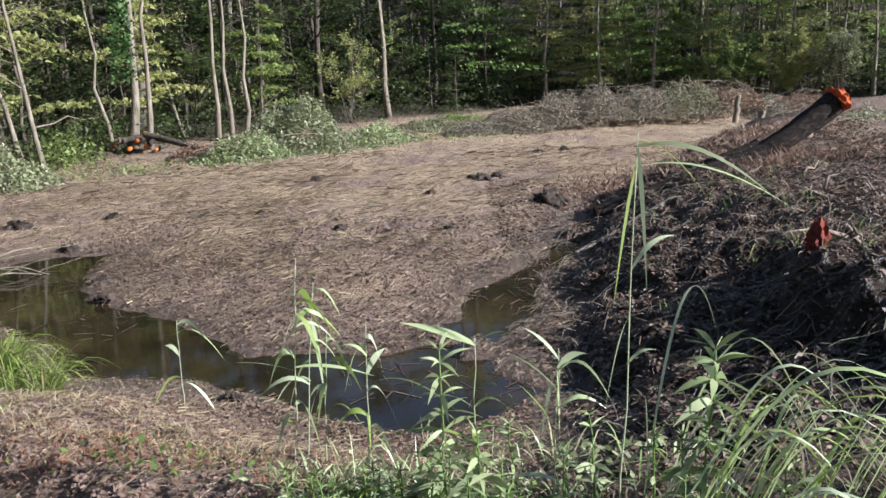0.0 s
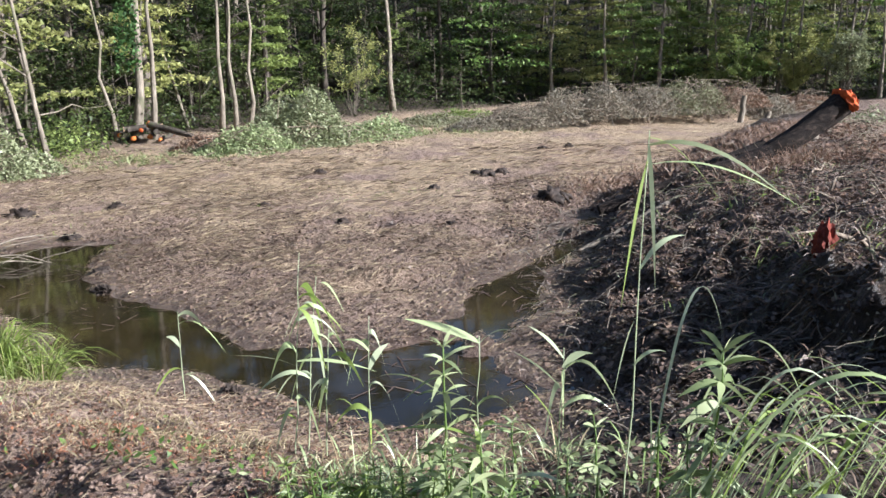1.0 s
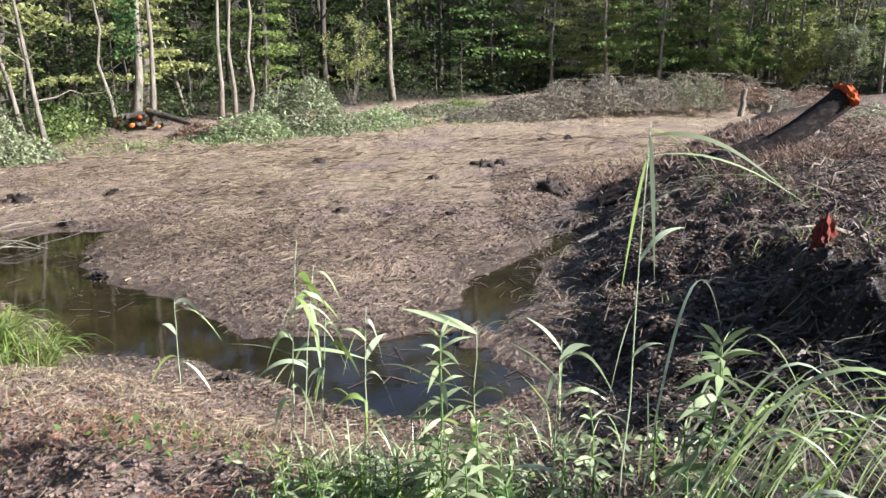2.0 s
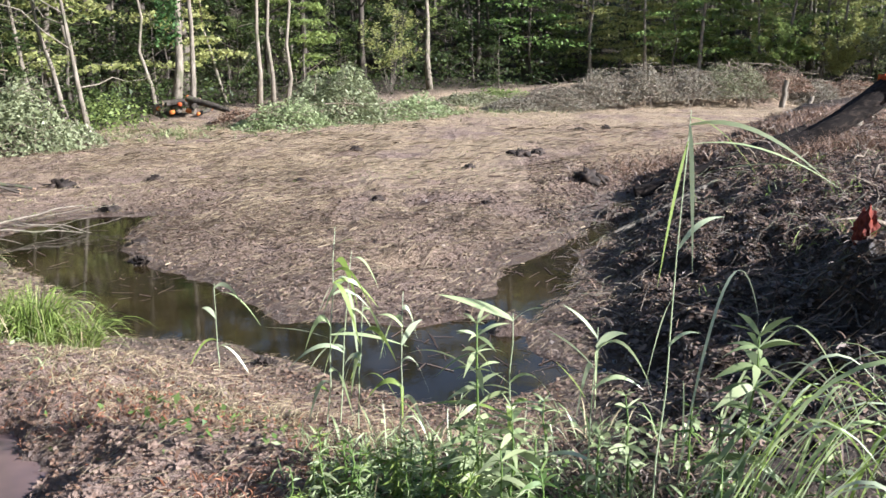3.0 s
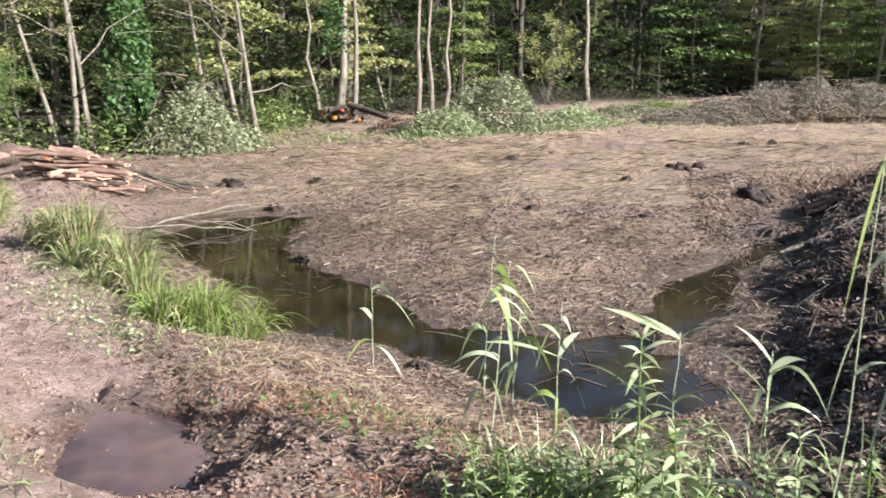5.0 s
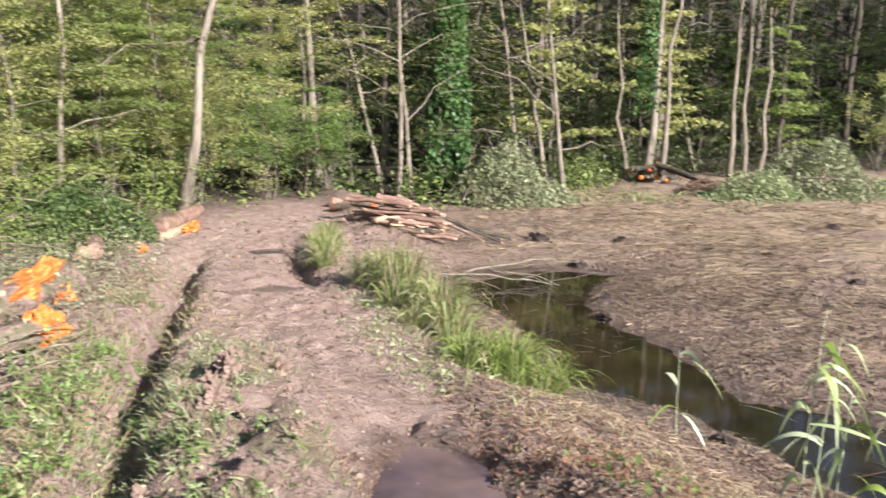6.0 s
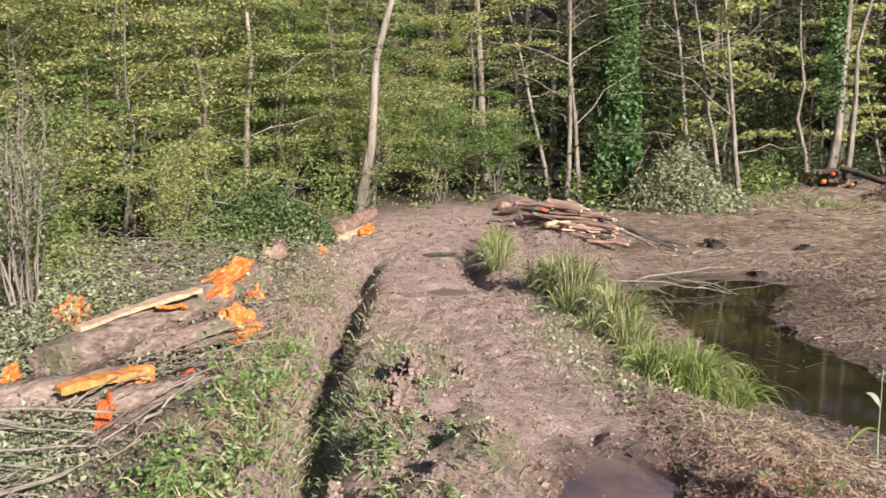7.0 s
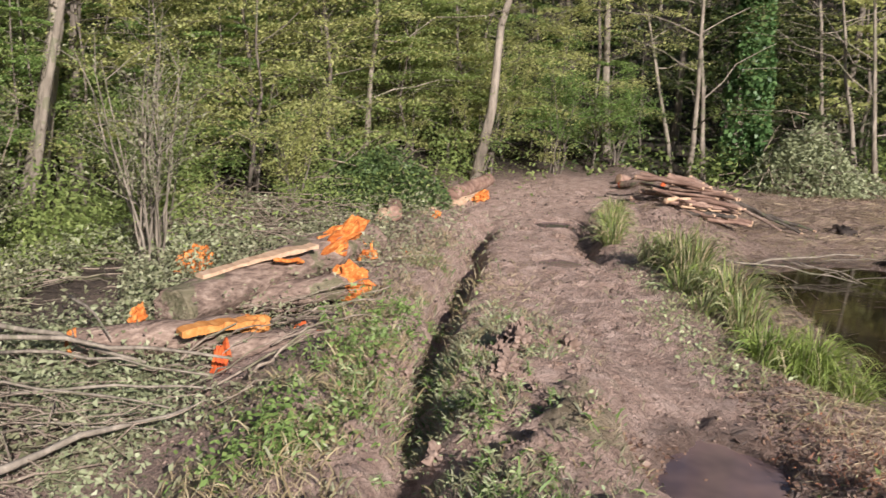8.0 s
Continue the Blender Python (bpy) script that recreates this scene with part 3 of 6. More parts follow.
# slender trunks along the edge of the wood: place, lean, height, girth, kind
EDGE = [
    (-12.6, 15.6, -0.044, -0.038, 11, 0.085, "main"), (-11.33, 16.74, -0.07, -0.02, 9, 0.055, "pale"), (-11.00, 16.88, -0.07, -0.03, 8.5, 0.05, "pale"),
    (-11.70, 16.82, -0.26, -0.10, 6, 0.055, "bare"), (-10.60, 21.61, -0.047, -0.02, 10, 0.06, "pale"), (-8.87, 20.42, -0.10, -0.03, 9, 0.055, "pale"),
    (-9.52, 20.91, -0.155, -0.05, 7, 0.06, "bare"), (-8.35, 26.17, 0.07, 0.02, 10.5, 0.075, "tall"), (-9.23, 25.77, -0.07, -0.02, 8, 0.055, "bare"),
    (-7.11, 29.19, 0.04, 0.015, 10.5, 0.075, "tall"), (-6.68, 29.38, -0.01, 0.0, 10, 0.065, "tall"), (-6.32, 29.54, 0.0, 0.0, 9, 0.065, "tall"),
    (-8.30, 30.04, -0.21, -0.07, 7, 0.055, "bare"), (-2.08, 37.40, -0.02, 0.0, 12, 0.10, "tall"), (-8.47, 40.0, -0.04, 0.0, 13, 0.13, "tall"),
    (-11.88, 10.92, 0.125, 0.145, 12, 0.08, "main"), (-13.22, 9.38, 0.02, 0.03, 8, 0.055, "pale"), (-14.92, 8.92, 0.015, 0.02, 14, 0.15, "old"),
    (-12.45, 3.60, 0.10, 0.13, 11, 0.125, "main"), (-11.89, 3.35, 0.17, 0.20, 8, 0.06, "bare"),
    (7.2, 41.0, 0.0, 0, 9, 0.085, "tall"), (4.9, 42.0, 0.03, 0, 9.5, 0.08, "tall"), (9.6, 41.0, 0.01, 0, 10, 0.09, "tall"),
    (16.4, 38.2, 0.26, 0, 9, 0.075, "tall"), (13.0, 40.0, 0.0, 0, 10, 0.075, "tall"), (14.4, 39.6, 0.04, 0, 10, 0.08, "tall"), (15.2, 39.3, 0.04, 0, 9, 0.07, "tall"),
    (16.6, 37.9, -0.02, 0, 9, 0.07, "tall"), (17.6, 37.2, 0.02, 0, 9, 0.075, "tall"), (12.1, 40.6, -0.03, 0, 8, 0.06, "bare"), (15.9, 38.8, 0.08, 0, 8, 0.05, "bare"),
]
LOOK = {
    "pale": (dict(bare=0.14, limbs=15, reach=0.27, leaves=3000, leaf=0.058, bark="bark_pale", green="leaf_olive"), "slender pale alder with thin yellowing leaves at the wood edge"),
    "bare": (dict(bare=0.4, limbs=6, reach=0.30, leaves=450, leaf=0.07, bark="bark_pale", green="leaf_yellow"), "thin leaning sapling with almost bare pale branches"),
    "tall": (dict(bare=0.55, limbs=9, reach=0.22, leaves=1300, leaf=0.14, bark="bark_pale", green="leaf_olive"), "tall straight grey-barked alder with a high crown"),
    "main": (dict(bare=0.34, limbs=12, reach=0.24, leaves=4200, leaf=0.055, bark="bark_pale", green="leaf_yellow"), "leaning grey-brown tree with sparse yellow-green leaves"),
    "old": (dict(bare=0.2, limbs=16, reach=0.24, leaves=6500, leaf=0.06, bark="bark_grey", green="leaf_green"), "old crooked tree with patchy grey bark and dense leaves"),
}
for x, y, lx, ly, tall, girth, kind in EDGE:
    kw, label = LOOK[kind]
    tree("tree", (x, y, height(x, y)), tree_meshes("edge", tall, girth, (lx, ly), **kw), label, group="trees along the wood edge")

for x, y, tall, girth, rad, count in ((-8.81, 25.96, 12, 0.115, 0.42, 4000), (-11.0, 18.4, 11, 0.14, 0.66, 19000)):
    z = height(x, y)
    ob = tree("tree", (x, y, z), tree_meshes("ivied", tall, girth, (0.0, 0.0), bare=0.6, limbs=8, leaves=900, leaf=0.13, bark="bark_pale"), "tall tree with its trunk wrapped in green ivy")
    part("ivy", ivy_sleeve("ivy", tall, 1.9 if rad < 0.5 else 0.2, rad, count), ob, "glossy green climbing ivy")

# young hornbeams along the edge, with leaves in flat level sprays
def layered(name, tall, girth, tiers, leaves, leaf, green):
    """A young tree whose twigs spread level, so that its leaves lie in thin tiers with gaps between."""
    wood, pts = Heap(), []
    top = np.array([rng.normal(0, 0.05), rng.normal(0, 0.05), 1.0]) * tall
    wood.tube(bent((0, 0, -0.2), top, 0, 7, 0.02 * tall), np.linspace(girth, 0.012, 7), 6, 0.05)
    for i in range(tiers):
        h = 0.12 + 0.86 * (i + rng.uniform(0, 1)) / tiers
        root, a = top * h, rng.uniform(0, 2 * math.pi)
        span = tall * 0.34 * (1.12 - 0.8 * h) * rng.uniform(0.65, 1.25)
        tip = root + span * np.array([math.cos(a), math.sin(a), rng.uniform(-0.05, 0.28)])
        wood.tube(bent(root, tip, 0.10 * span, 5, 0.02 * span), np.linspace(max(0.008, girth * 0.3 * (1.1 - h)), 0.004, 5), 4, 0, False)
        k = leaves // tiers
        s = rng.uniform(0.2, 1.08, (k, 1))
        wide = span * 0.25 * np.sin(np.clip(s, 0, 1) * 2.6)
        side = np.array([-math.sin(a), math.cos(a), 0.0])
        p = root + (tip - root) * s + side * rng.normal(0, 1, (k, 1)) * wide
        p[:, 2] += 0.10 * span * 4 * (s * (1 - s))[:, 0] + rng.normal(0, 0.022 * span, k) - 0.25 * np.abs(rng.normal(0, 1, k)) * wide[:, 0] * 0.4
        pts.append(p)
    return wood.mesh(name + "_wood", M["bark_grey"]), quads(name + "_leaves", leaf_cards(np.concatenate(pts), leaf, 0.3, 1.5, 3), M[green])


HORNBEAM = [layered("hornbeam", t, g, n, c, lf, gr) for t, g, n, c, lf, gr in (
    (6.5, 0.05, 36, 15000, 0.042, "leaf_yellow"), (5.0, 0.04, 30, 12000, 0.038, "leaf_green"), (7.5, 0.06, 40, 15000, 0.046, "leaf_green"), (4.0, 0.03, 24, 9500, 0.036, "leaf_fresh"), (8.5, 0.06, 42, 16000, 0.046, "leaf_yellow"))]

BROAD = [layered("broad", t, g, n, c, 0.12, gr) for t, g, n, c, gr in ((6.5, 0.06, 30, 3600, "leaf_yellow"), (5.0, 0.05, 26, 2800, "leaf_green"), (8.0, 0.07, 32, 3800, "leaf_fresh"))]

# the wood behind: a few patterns, repeated
FOREST = [tree_meshes("wood", t, g, (rng.normal(0, 0.03), rng.normal(0, 0.03)), bare=b, limbs=13, reach=0.24, leaves=n, leaf=lf, bark=bk, green=gr, sides=6)
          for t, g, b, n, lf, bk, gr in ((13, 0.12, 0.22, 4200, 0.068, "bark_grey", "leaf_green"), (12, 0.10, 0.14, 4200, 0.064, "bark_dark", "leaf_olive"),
                                         (14, 0.13, 0.26, 1500, 0.12, "bark_grey", "leaf_shaded"), (11, 0.08, 0.09, 4600, 0.056, "bark_grey", "leaf_yellow"),
                                         (13, 0.11, 0.2, 1500, 0.11, "bark_dark", "leaf_shaded"), (12, 0.10, 0.5, 1600, 0.085, "bark_grey", "leaf_green"))]
HIGH = [tree_meshes("high", t, g, (rng.normal(0, 0.015), rng.normal(0, 0.015)), bare=b, limbs=16, reach=0.2, leaves=2 * n, leaf=0.13, bark=bk, green=gr, sides=6)
        for t, g, b, n, bk, gr in ((21, 0.17, 0.34, 2600, "bark_grey", "leaf_green"), (19, 0.14, 0.3, 2400, "bark_dark", "leaf_shaded"), (23, 0.19, 0.4, 2600, "bark_grey", "leaf_yellow"))]
SHRUB = [tree_meshes("understorey", t, 0.03, (rng.normal(0, 0.08), rng.normal(0, 0.08)), bare=0.05, limbs=14, reach=0.42, leaves=n, leaf=lf, bark="bark_grey", green=gr, sides=5)
         for t, n, lf, gr in ((4.2, 3600, 0.047, "leaf_green"), (3.4, 3400, 0.043, "leaf_yellow"), (5.2, 3600, 0.052, "leaf_green"), (3.2, 1100, 0.085, "leaf_shaded"), (4.6, 3600, 0.046, "leaf_yellow"), (2.2, 2300, 0.043, "leaf_fresh"), (3.6, 1300, 0.075, "leaf_green"))]


def scatter(line, lo, hi, gap, x0, x1, y0, y1, tries):
    spots = []
    px, py = rng.uniform(x0, x1, tries), rng.uniform(y0, y1, tries)
    for x, y, d in zip(px, py, along(px, py, line)[0]):
        if lo < d < hi and all((x - a) ** 2 + (y - b) ** 2 > gap * gap for a, b in spots):
            spots.append((float(x), float(y)))
    return spots


made = {}


def plant_wood(spots, patterns, pick, name, label, category, group, s0, s1):
    for x, y in spots:
        i = pick(x, y)
        z, size, turn = height(x, y), rng.uniform(s0, s1), rng.uniform(0, 360)
        key = (name, label, i)
        if key not in made:
            made[key] = tree(name, (x, y, z), patterns[i], label, category, group, turn, 1.0)
        else:
            copy_thing(made[key], pose(x, y, z, 0, 0, turn)).scale = (size, size, size)


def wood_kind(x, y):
    # trees in the shaded part take darker leaves in place of shade
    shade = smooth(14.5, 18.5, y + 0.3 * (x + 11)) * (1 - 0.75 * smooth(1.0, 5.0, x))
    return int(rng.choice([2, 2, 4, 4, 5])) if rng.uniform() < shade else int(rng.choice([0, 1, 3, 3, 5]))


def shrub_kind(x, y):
    # deep and shaded shrubs get the darkened leaves as painted shade
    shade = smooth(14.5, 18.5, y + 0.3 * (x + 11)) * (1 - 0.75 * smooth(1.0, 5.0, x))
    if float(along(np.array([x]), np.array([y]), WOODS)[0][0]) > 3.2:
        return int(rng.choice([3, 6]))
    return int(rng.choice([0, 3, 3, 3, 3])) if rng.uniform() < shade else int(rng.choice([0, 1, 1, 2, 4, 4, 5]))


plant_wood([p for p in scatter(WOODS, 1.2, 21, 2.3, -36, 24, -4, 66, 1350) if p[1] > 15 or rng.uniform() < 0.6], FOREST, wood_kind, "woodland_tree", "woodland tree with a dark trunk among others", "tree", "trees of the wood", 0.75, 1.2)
plant_wood(scatter(WOODS, 0.3, 7.0, 1.4, -26, -9, -3, 15.5, 800), HORNBEAM, lambda x, y: int(rng.choice([0, 0, 1, 2, 3, 3, 4])), "young_tree", "young hornbeam with level sprays of yellow-green leaves", "tree", "young trees of the wood", 0.8, 1.15)
plant_wood([(-12.9, 12.4), (-13.1, 14.2), (-14.6, 10.9), (-13.0, 6.6), (-12.9, 5.2), (-12.7, 3.6), (-12.4, 1.6), (-13.9, 13.2), (-14.3, 8.2), (-13.4, 16.2)],
           HORNBEAM, lambda x, y: int(rng.choice([0, 1, 3, 3])), "young_tree", "young hornbeam with level sprays of yellow-green leaves", "tree", "young trees of the wood", 0.6, 0.85)
plant_wood([(-10.6, 23.4), (-9.6, 28.6), (-6.6, 33.4), (2.4, 42.8), (6.4, 43.6), (7.6, 42.2), (8.6, 41.6), (9.2, 43.2), (12.6, 42.6), (15.4, 40.6), (18.8, 38.4), (21.5, 37.0), (4.0, 44.2), (10.6, 42.2), (11.4, 44.0), (14.0, 41.2), (17.0, 39.6), (20.0, 38.0), (5.2, 43.0)],
           BROAD, lambda x, y: int(rng.integers(3)), "young_tree", "young tree with broad sunlit yellow-green leaves", "tree", "young trees of the wood", 0.7, 1.05)
plant_wood([p for p in scatter(WOODS, 1.8, 16, 8.5, -34, 20, 10, 62, 500)], HIGH, lambda x, y: int(rng.integers(3)), "woodland_tree", "tall woodland tree with a high spreading crown", "tree", "tall trees of the wood", 0.8, 1.1)
# thickets added to fill the wood's depth, its shade put into their leaves
DARK = [tree_meshes("thicket", t, 0.04, (0, 0), bare=0.03, limbs=12, reach=0.5, leaves=n, leaf=0.17, bark="bark_dark", green="leaf_shaded", sides=5) for t, n in ((4.5, 800), (3.6, 700))]
plant_wood(scatter(WOODS, 2.2, 15, 1.9, -20, 3, 15.5, 62, 700), DARK, lambda x, y: int(rng.integers(2)), "thicket", "thicket added deep in the wood, leaves darkened in place of shade", "shrub", "thickets of the wood", 0.8, 1.3)


plant_wood(scatter(WOODS, 4.5, 14, 2.6, 3, 26, 30, 62, 420), DARK, lambda x, y: int(rng.integers(2)), "thicket", "thicket added deep in the wood, leaves darkened in place of shade", "shrub", "thickets of the wood", 0.9, 1.4)
plant_wood(scatter(WOODS, 4.5, 13, 2.2, -28, -13, -3, 14, 260), DARK, lambda x, y: int(rng.integers(2)), "thicket", "thicket added deep in the wood, leaves darkened in place of shade", "shrub", "thickets of the wood", 0.8, 1.2)


def open_wood(spots):
    """Fewer shrubs under the darker part of the wood, and none in front of the ivied trunk."""
    kept = []
    for x, y in spots:
        shade = float(smooth(14.5, 18.5, y + 0.3 * (x + 11)) * (1 - 0.75 * smooth(1.0, 5.0, x)))
        if rng.uniform() < 0.6 * shade or math.hypot(x + 10.9, y - 18.0) < 1.5 or math.hypot(x + 11.2, y - 8.2) < 1.9:
            continue
        kept.append((x, y))
    return kept


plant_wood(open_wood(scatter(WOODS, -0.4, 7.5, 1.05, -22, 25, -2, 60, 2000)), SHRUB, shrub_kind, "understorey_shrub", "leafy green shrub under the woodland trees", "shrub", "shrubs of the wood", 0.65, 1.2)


plant_wood([p for p in scatter(WOODS, -0.2, 4.5, 0.9, -18, -9, -1, 15, 220) if math.hypot(p[0] + 11.2, p[1] - 8.2) > 1.9], SHRUB, lambda x, y: int(rng.choice([0, 1, 4, 5])), "understorey_shrub", "leafy green shrub under the woodland trees", "shrub", "shrubs of the wood", 0.7, 1.1)


# ---- heaps of cut brush ----
def brush_heap(name, place, sx, sy, sz, turn, twigs, leaves, green, label, leaf=0.07, twig_mat="twig", group=""):
    ob = thing(name, place, label, "brush pile", group, turn=turn)
    h = Heap()
    for _ in range(twigs):
        a = rng.uniform(0, 2 * math.pi)
        r = math.sqrt(rng.uniform(0, 1))
        p = np.array([r * sx * math.cos(a), r * sy * math.sin(a), 0])
        p[2] = sz * (1 - r * r) * rng.uniform(0.1, 1.0)
        d = np.array([rng.normal(0, 1) * sx * 0.4, rng.normal(0, 1) * sy * 0.4, rng.uniform(-0.1, 0.45) * sz])
        h.tube(bent(p - d * 0.5, p + d * 0.5, 0.05, 4, 0.02), np.linspace(rng.uniform(0.004, 0.011) * (1 + 0.4 * (sz > 0.6)), 0.002, 4), 4, 0, False)
    tagged(part("brushwood", h.mesh(name + "_wood", M[twig_mat]), ob), kind="stuff")
    if leaves:
        a, r = rng.uniform(0, 2 * math.pi, leaves), np.sqrt(rng.uniform(0, 1, leaves))
        lump = 0.75 + 0.4 * waves(r * np.cos(a) * sx, r * np.sin(a) * sy, 0.6, 3, int(rng.integers(99)))
        zz = sz * (1 - r ** 2.2) * lump * rng.uniform(0.45, 1.05, leaves)
        c = np.stack([r * sx * np.cos(a), r * sy * np.sin(a), np.maximum(0.02, zz)], 1)
        tagged(part("foliage", quads(name + "_foliage", leaf_cards(c, leaf * 1.1, 0.25, 1.6, 3), M[green]), ob), kind="stuff")
    return ob


for x, y, sx, sy, sz, turn, tw, lv, gr, lf, label in (
        (-3.9, 24.4, 1.7, 1.3, 1.75, 40, 140, 6200, "leaf_pale", 0.085, "heap of cut silvery-leaved willow branches"),
        (-4.9, 22.8, 1.5, 1.0, 0.95, 40, 70, 3600, "leaf_weed", 0.075, "low heap of green leafy branches"),
        (-2.2, 26.0, 2.0, 1.1, 0.85, 45, 80, 3600, "leaf_weed", 0.08, "low heap of green leafy branches"),
        (-6.0, 23.6, 1.2, 0.9, 0.55, 30, 90, 1200, "leaf_brown", 0.07, "low heap of brown twigs and leaves"),
        (-9.4, 17.9, 1.25, 1.05, 1.85, 10, 120, 6500, "leaf_pale", 0.065, "heap of cut pale grey-green branches"),
        (-8.8, 18.6, 1.1, 0.8, 0.7, 10, 80, 2200, "leaf_pale", 0.06, "low heap of pale wilted branches"),
        (1.2, 28.8, 1.3, 0.9, 0.55, 20, 156, 3432, "leaf_grey", 0.055, "low windrow of dry grey brush"),
        (2.6, 29.3, 1.5, 0.9, 1.0, 20, 286, 4488, "leaf_grey", 0.055, "windrow of dry grey brush and roots"),
        (3.9, 29.9, 1.4, 0.9, 1.15, 30, 312, 3960, "leaf_grey", 0.055, "windrow of dry straw-coloured brush and roots"),
        (5.3, 30.4, 1.6, 1.1, 1.25, 15, 312, 6864, "leaf_grey", 0.055, "windrow of dry brown brush and roots"),
        (6.9, 31.0, 1.6, 1.1, 1.1, 15, 286, 5808, "leaf_grey", 0.055, "windrow of dry straw-coloured brush and roots"),
        (8.4, 31.4, 1.7, 1.1, 1.25, 15, 312, 5808, "leaf_wilted", 0.06, "windrow of brush grown over with weeds"),
        (10.0, 31.9, 1.5, 1.0, 1.0, 15, 260, 3960, "leaf_brown", 0.06, "windrow of dry brown brush"),
        (11.4, 32.3, 1.4, 1.0, 0.9, 15, 234, 4752, "leaf_grey", 0.06, "windrow of dry brush with pale weeds"),
        (13.0, 33.0, 1.6, 1.0, 0.8, 15, 234, 3960, "leaf_brown", 0.06, "windrow of dry brown brush"),
        (-0.4, 30.5, 1.6, 0.8, 0.5, 25, 80, 2200, "leaf_wilted", 0.085, "low heap of green leafy branches"),
        (0.8, 32.5, 2.0, 0.9, 0.6, 20, 80, 2200, "leaf_green", 0.085, "low heap of green leafy branches"),
        (7.6, 17.2, 1.3, 0.8, 0.4, 60, 160, 700, "leaf_brown", 0.05, "low heap of dry brush on the spoil bank"),
        (9.2, 19.5, 1.6, 0.9, 0.5, 60, 180, 900, "leaf_pale", 0.05, "low heap of dry brush on the spoil bank"),
        (7.2, 14.8, 1.2, 0.7, 0.3, 60, 140, 500, "leaf_brown", 0.05, "low heap of dry brush on the spoil bank"),
        (-10.8, 8.0, 1.2, 0.9, 1.25, 40, 90, 11000, "conifer", 0.045, "dark green heap of cut conifer branches"),
        (-9.7, 6.0, 1.5, 0.8, 0.55, 35, 380, 1200, "leaf_wilted", 0.036, "heap of pale bare felled branches"),
        (-10.6, 5.6, 1.3, 0.9, 0.6, 35, 300, 2600, "leaf_pale", 0.040, "heap of pale felled branches with grey-green leaves"),
        (-8.5, 5.0, 1.5, 0.7, 0.42, 42, 288, 3000, "leaf_wilted", 0.036, "heap of felled branches with wilted leaves"),
        (-9.6, 4.6, 1.4, 0.9, 0.5, 42, 270, 3200, "leaf_wilted", 0.036, "heap of felled branches with wilted leaves"),
        (-7.0, 1.2, 1.3, 0.8, 0.35, 30, 288, 3000, "leaf_wilted", 0.036, "heap of felled branches with wilted leaves"),
        (-5.6, 1.4, 1.0, 0.6, 0.3, 40, 216, 1800, "leaf_wilted", 0.036, "heap of felled branches with wilted leaves")):
    fine = 0.72 if y > 22 else 1.0
    brush_heap("brush_heap", (x, y, height(x, y) - 0.06), sx, sy, sz, turn, tw, int(lv * (1.6 if y > 22 else 1)), gr, label, lf * fine)


# ---- logs ----
def log(a, b, r0, r1, bark, cut, label, name="log", category="log", group="", rag=0.05, sides=11, bow=0.0):
    """A felled trunk from a to b with its bark and two cut ends."""
    a, b = np.asarray(a, float), np.asarray(b, float)
    ob = thing(name, tuple(a), label, category, group)
    n = 18 if r0 > 0.08 else 7
    rough_path = bent((0, 0, 0), b - a, bow, 7, 0.012)
    path = np.stack([np.interp(np.linspace(0, 6, n), np.arange(7), rough_path[:, k]) for k in range(3)], 1)
    h = Heap()
    ridges = 1 + rag * rng.uniform(-1, 1, sides)
    h.tube(path, np.linspace(r0, r1, n), sides, 0.25 * rag, False, ridges)
    part("bark", h.mesh("log_bark", M[bark]), ob)
    way = (b - a) / np.linalg.norm(b - a)
    for p, r, s in ((path[0], r0, -1), (path[-1], r1, 1)):
        h = Heap()
        k = 0.05 if cut in ("wood_cut", "wood_red") else 0.012
        h.tube([p - way * s * 0.03, p + way * s * k * 0.6, p + way * s * k], [r * 1.0, r * 0.93, r * 0.5], sides, rag * 0.8, True, ridges)
        part("cut_end", h.mesh("log_end", M[cut], False), ob, "freshly cut end")
    return ob


def on(x, y, up=0.0):
    return (x, y, height(x, y) + up)


def lump(name, mat, r, seed, squash=0.7, rag=0.25):
    """A ragged rounded lump: a clod, a stump or a splintered block."""
    bm = bmesh.new()
    bmesh.ops.create_icosphere(bm, subdivisions=3, radius=r)
    for v in bm.verts:
        d = v.co.normalized()
        k = 1 + rag * noise.noise(d * 2.2 + Vector((seed, 0, 0))) + rag * 0.6 * noise.noise(d * 6 + Vector((0, seed, 0)))
        v.co = Vector((v.co.x * k, v.co.y * k, v.co.z * k * squash))
    me = bpy.data.meshes.new(name)
    bm.to_mesh(me)
    bm.free()
    me.materials.append(M[mat])
    me.polygons.foreach_set("use_smooth", [True] * len(me.polygons))
    return me


def plank(a, b, wide, thick, mat, label):
    """A split board with a slight bow and rough edges."""
    a, b = np.asarray(a, float), np.asarray(b, float)
    d = (b - a) / np.linalg.norm(b - a)
    side = np.cross(d, (0, 0, 1.0))
    side /= np.linalg.norm(side)
    up = np.cross(side, d)
    v, f, n = [], [], 15
    for i, t in enumerate(np.linspace(0, 1, n)):
        c = (b - a) * t + up * 0.02 * math.sin(3 * t)
        w, h = wide * (0.75 + 0.3 * t) * rng.uniform(0.72, 1.15) / 2, thick * rng.uniform(0.6, 1.2) / 2
        v += [c - side * w - up * h * 0.6, c + side * w - up * h * 0.8, c + side * w * 0.96 + up * h, c - side * w * 0.97 + up * h]
        if i:
            o = 4 * (i - 1)
            f += [(o + k, o + (k + 1) % 4, o + 4 + (k + 1) % 4, o + 4 + k) for k in range(4)]
    f += [(3, 2, 1, 0), tuple(4 * (n - 1) + k for k in range(4))]
    return solo("plank", shape("plank", v, f, M[mat], False), tuple(a), label, "plank")


